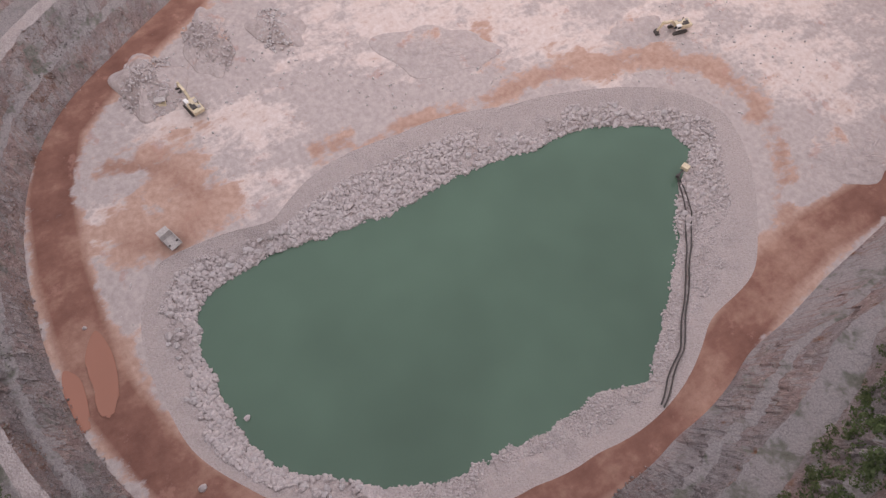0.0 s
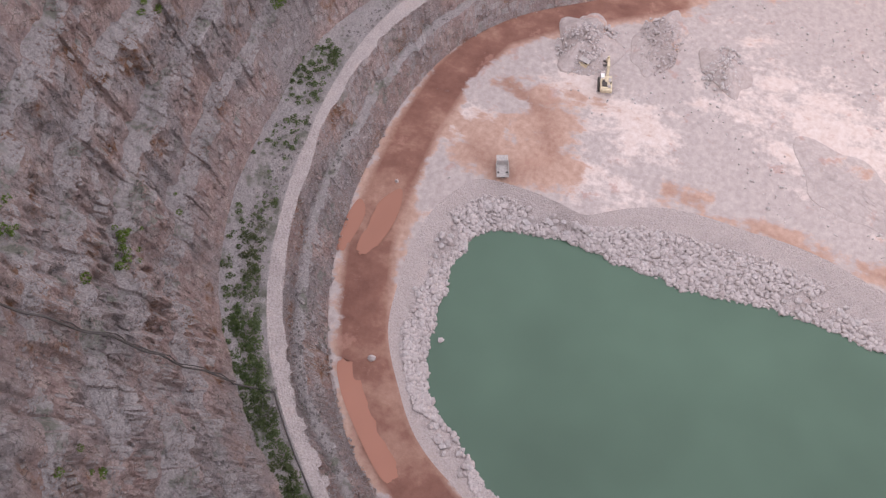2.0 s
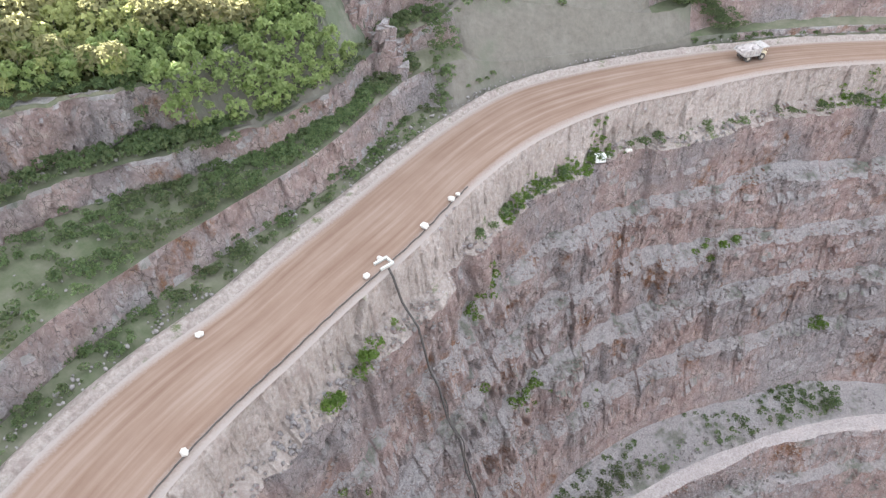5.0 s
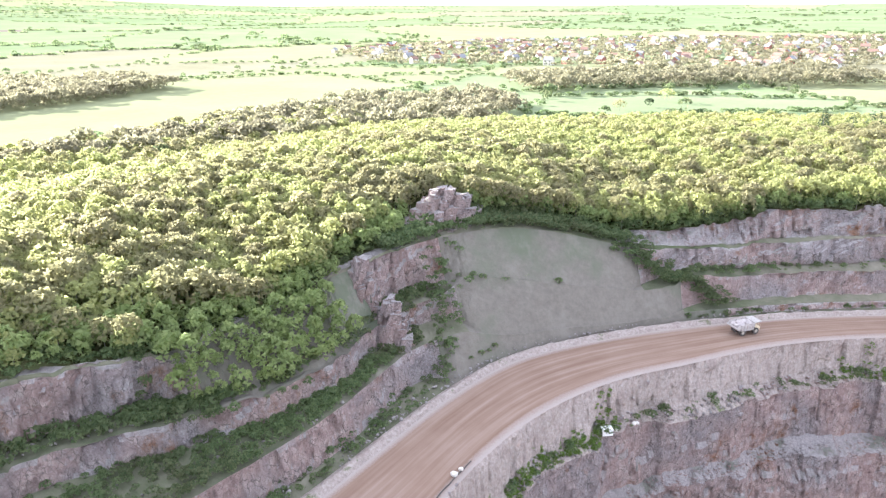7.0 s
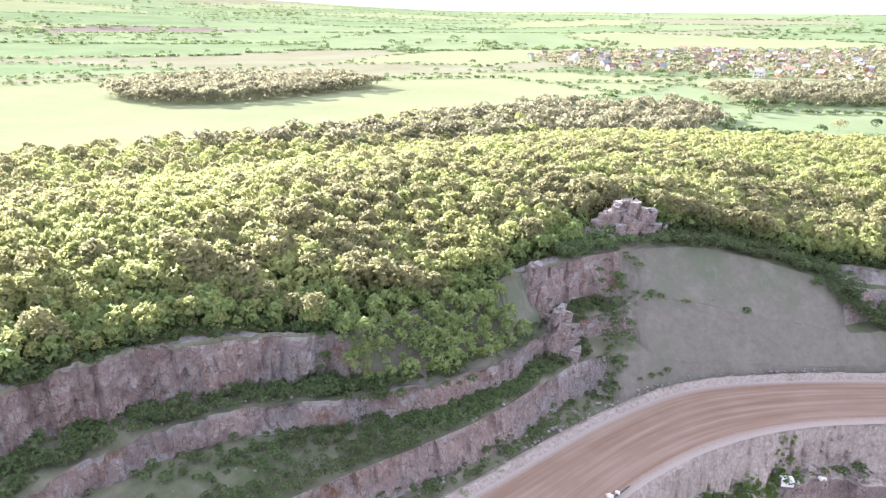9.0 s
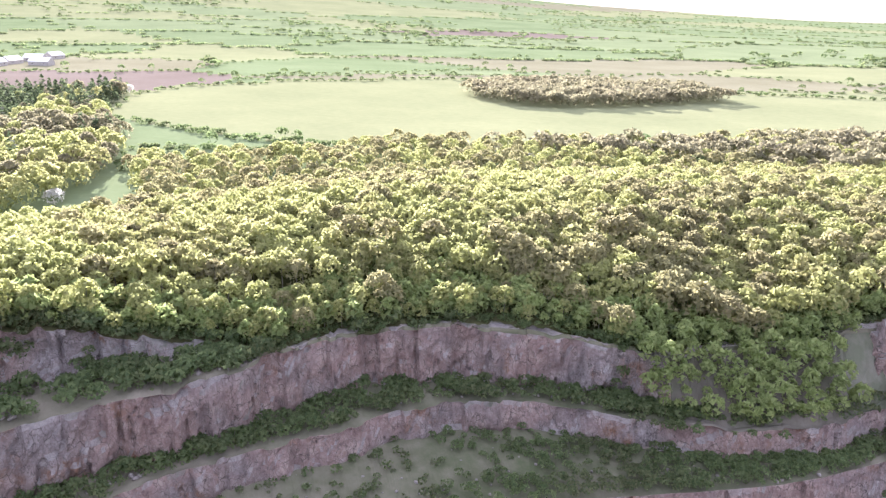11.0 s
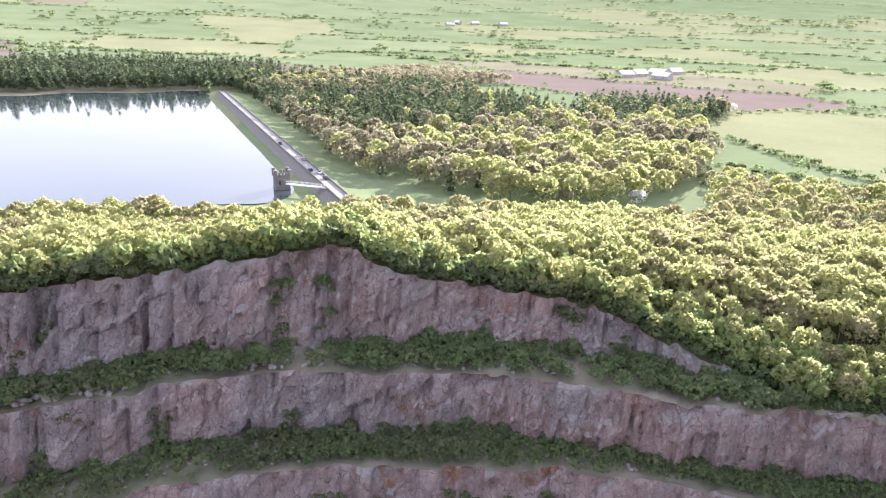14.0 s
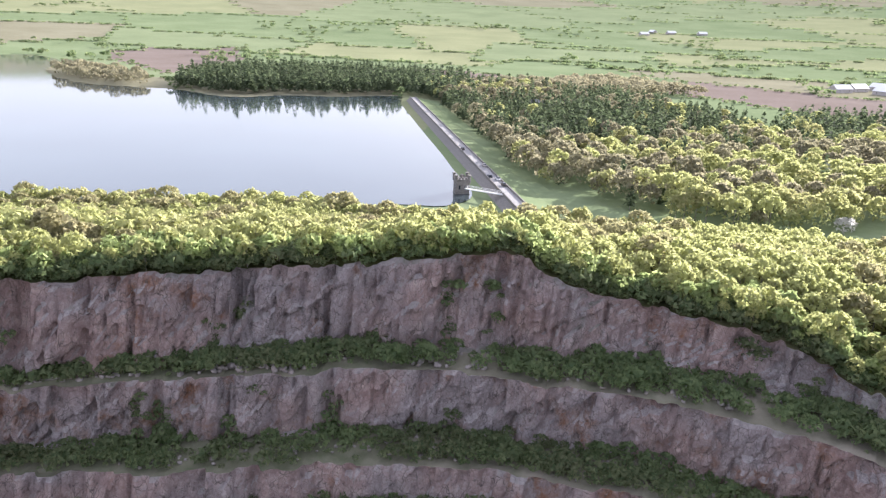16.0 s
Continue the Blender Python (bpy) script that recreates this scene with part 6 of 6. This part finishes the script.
box = tagged(new("storage_box"), "white steel storage box on the ledge track", "container")
bm = bm_new()
add_box(bm, (3.2, 2.2, 2.1), (0, 0, 1.25), bevel=0.05)
part("body", bm, WHITE, box)
for k in range(2):
    bm = bm_new()
    add_box(bm, (0.06, 1.0, 1.8), (1.62, -0.52 + k * 1.04, 1.25))
    part("door", bm, STEEL, box)
bm = bm_new()
add_box(bm, (3.0, 1.8, 0.2), (0, 0, 0.1))
part("skid", bm, DARK, box)
x, y, z = ledge_spot(85.4)
box.matrix_basis = pose(x, y, z, 0, 0, -8)
for th, s in ((82.5, 1.6), (82.2, 1.3), (84.4, 1.2)):
    x, y, z = ledge_spot(th)
    ob = tagged(new("marker_stone", STONES[int(s * 5) % 8].copy()), "pale boulder on the ledge track", "boulder", "marker stones")
    ob.data.materials[0] = STONE_WHITE
    ob.matrix_basis = pose(x, y, z + 0.3 * s) @ Matrix.Scale(s, 4)

# lone rocks
for x, y, z, s in ((67, 49, FLOOR_Z + 0.6, 3.0), (83.4, 28.6, POND_Z + 0.2, 2.6), (140, 66, FLOOR_Z + 0.3, 1.6)):
    ob = tagged(new("lone_rock", STONES[int(s * 3) % 8]), "single pale rock lying alone", "boulder", "lone rocks")
    ob.matrix_basis = pose(x, y, z) @ Matrix.Scale(s, 4)

# puddles of red water on the haul floor
PUDDLE = water_material("red_muddy_water", (0.36, 0.17, 0.12), 0.25, 0.05, 0.3)
for pts, seed in ((((128.6, 69.3), (137.2, 63.1), (126.5, 60.3), (113.1, 62), (104.7, 66.4), (107.3, 70.5), (118.2, 69.6)), 1), (((62, 60), (50, 53), (33, 36), (29, 29), (35, 28), (48, 42), (62, 53)), 2), (((122, 79), (127.8, 76.9), (121.6, 72.7), (108.5, 73.7), (103, 76.5), (109, 79)), 3)):
    sheet("puddle", blend_outline([(x, y) for x, y in pts], 8, 0.35, seed), FLOOR_Z + 0.32, PUDDLE, "shallow puddle of red muddy water on the haul dirt", "water")

# ---------------------------------------------------------------- broken rock, last
pond_bank = bpy.data.objects["pond_bank"]
rg = np.random.RandomState(71)


def bank_stones(count, lo, hi, s0, s1, seed, inner=0.0, outer=1.0):
    rg_ = np.random.RandomState(seed)
    th = rg_.uniform(lo, hi, count)
    col = np.round((th + 180) / 360 * NT).astype(int) % NT
    f = inner + (outer - inner) * rg_.uniform(0, 1, count)
    r = pond_r[col] + (bank_r[col] - pond_r[col]) * f
    S = s0 + (s1 - s0) * rg_.beta(1.2, 3.5, count)
    t = np.radians(th)
    return CX + r * np.cos(t), CY + r * np.sin(t), POND_Z + (FLOOR_Z - POND_Z) * f + 0.15 * S, S, th, f


x, y, z, S, th, f = bank_stones(300, -95, 125, 1.9, 4.2, 72, 0.0, 0.6)
for i in range(300):
    ob = new("boulder", STONES[i % 8])
    ob.parent = pond_bank
    ob.matrix_basis = pose(x[i], y[i], z[i], rg.uniform(-20, 20), rg.uniform(-20, 20), rg.uniform(0, 360)) @ Matrix.Scale(S[i], 4)
xs = [bank_stones(8500, -95, 130, 0.7, 2.3, 73, -0.03, 0.68), bank_stones(2600, 130, 268, 0.5, 1.6, 74, -0.03, 0.6), bank_stones(2200, -75, 125, 1.4, 3.2, 75, 0.0, 0.6)]
cat = [np.concatenate([q[k] for q in xs]) for k in range(6)]
patch = fbm(cat[0] * 0.09, cat[1] * 0.09, cat[0] * 0, 4, 81) + 0.62 - cat[5] * 1.0 > 0
rubble("bank_rubble", cat[0][patch], cat[1][patch], cat[2][patch], cat[3][patch], "loose grey broken rock along the pond bank", pond_bank, 75)
# fallen rock on benches
for r0, z0, r1, count, lo, hi, seed, s0, s1 in ((low_r + 2, low_z, mid_r - 2, 500, 118, 205, 91, 0.5, 1.6), (mid_r + 1, mid_z, top_r - 3, 380, 140, 200, 92, 0.6, 2.2),
                                              (track_out, const(TRACK_Z + 1), green_r + 1, 900, 30, 140, 93, 0.5, 1.8), (ledge_r, const(-147.6), ledge_r + 5, 500, 20, 140, 94, 0.5, 1.4),
                                              (road_out + 4, const(ROAD_Z + 0.6), road_out + 9, 500, 60, 150, 95, 0.4, 1.3), (b1_r, b1_z, low_r - 2, 300, 100, 200, 96, 0.4, 1.3)):
    bx, by, s_, col = bench_points(r0, r1, count, lo, hi, seed)
    rg_ = np.random.RandomState(seed)
    ok = fbm(bx * 0.09, by * 0.09, bx * 0, 4, seed) > -0.1
    rubble("bench_rubble_stones", bx[ok], by[ok], z0[col][ok] + 0.5, (s0 + (s1 - s0) * rg_.beta(1.2, 3, count))[ok], "fallen blocks of rock lying along a bench", None, seed, WEATHERED)
rg_ = np.random.RandomState(97)
th = 178.3 + rg_.normal(size=420) * 1.5
col = np.round((th + 180) / 360 * NT).astype(int) % NT
f = rg_.uniform(0, 1, 420) ** 0.8
r = mid_r[col] + 1 + (top_r[col] - 2 - mid_r[col]) * f
high = np.clip(1 - np.abs(th - 178.3) / 3.2, 0, 1)
rubble("rock_fall", CX + r * np.cos(np.radians(th)), CY + r * np.sin(np.radians(th)), mid_z[col] + 0.6 + 9 * f * f * high, 0.7 + rg_.beta(1.2, 2.5, 420) * 2.0, "pile of fallen grey blocks below the cliff", None, 99, WEATHERED)
rg_ = np.random.RandomState(120)
for cx_, cy_, rx_, ry_, h_, count in ((236, 9, 17, 13, 10, 520), (247, -22, 18, 10, 7, 320), (240, -52, 14, 9, 6, 220)):
    a_, f_ = rg_.uniform(0, 6.28, count), np.sqrt(rg_.uniform(0, 1.15, count))
    rubble("rock_pile_stones", cx_ + rx_ * f_ * np.cos(a_), cy_ + ry_ * f_ * np.sin(a_), FLOOR_Z + np.clip(h_ * (1 - np.clip(f_, 0, 1)) ** 0.85, 0, 20) + 0.2,
           0.5 + rg_.beta(1.2, 3.5, count) * 2.0, "loose blasted rock lying over a heap", None, 121)
# loose blocks on the ledges and crests of the tall wall, and on the slopes of the lower face
for q in range(1, 6):
    bx, by, s_, col = bench_points(crest[q] - 0.6, crest[q] + 5.0, 1300, 50, 150, 300 + q)
    zq = np.array([np.interp(np.hypot(x_ - CX, y_ - CY), np.maximum.accumulate(WALL_R[:, c]), WALL_Z[:, c]) for x_, y_, c in zip(bx, by, col)])
    rubble("wall_rubble", bx, by, zq + 0.1, 0.35 + np.random.RandomState(310 + q).beta(1.1, 4, len(bx)) * 1.9, "loose pink and grey blocks on a ledge of the tall wall", None, 320 + q, ROCK)
for r0, r1, z0, z1, seed in ((floor_r - 1, ledge_r, FLOOR_Z, -148, 331), (ledge_r + 3, track_in, -147.5, TRACK_Z, 332)):
    bx, by, s_, col = bench_points(r0, r1, 2200, 20, 205, seed)
    rubble("slope_rubble", bx, by, z0 + (z1 - z0) * s_ + 0.3, 0.35 + np.random.RandomState(seed + 9).beta(1.1, 4, len(bx)) * 1.5, "broken rock lying on the lower slopes", None, seed + 3, ROCK)
# scattered stones on the pit floor
fx, fy = rg.uniform(90, 290, 2600), rg.uniform(-260, 70, 2600)
ft = np.degrees(np.arctan2(fy - CY, fx - CX))
fc = np.round((ft + 180) / 360 * NT).astype(int) % NT
fd = np.hypot(fx - CX, fy - CY)
ok = (fd > bank_r[fc] + 1) & (fd < floor_r[fc] - 4) & (red_map(fx, fy, fd) < 0.3) & (fbm(fx * 0.06, fy * 0.06, fx * 0, 3, 83) > 0.05)
rubble("floor_stones", fx[ok], fy[ok], np.full(ok.sum(), FLOOR_Z + 0.25), 0.4 + rg.beta(1, 4, ok.sum()) * 1.6, "scattered stones on the pit floor", None, 84)

edge_pts = [road_edge(t, 0.4) for t in np.linspace(100, 141, 90)]
hose("road_edge_pipe", [(x_, y_, ROAD_Z + 0.1 + 0.1 * math.sin(i * 1.7)) for i, (x_, y_) in enumerate(edge_pts)], 0.16, DARK, "thin black pipe lying along the haul road edge", "pipe")
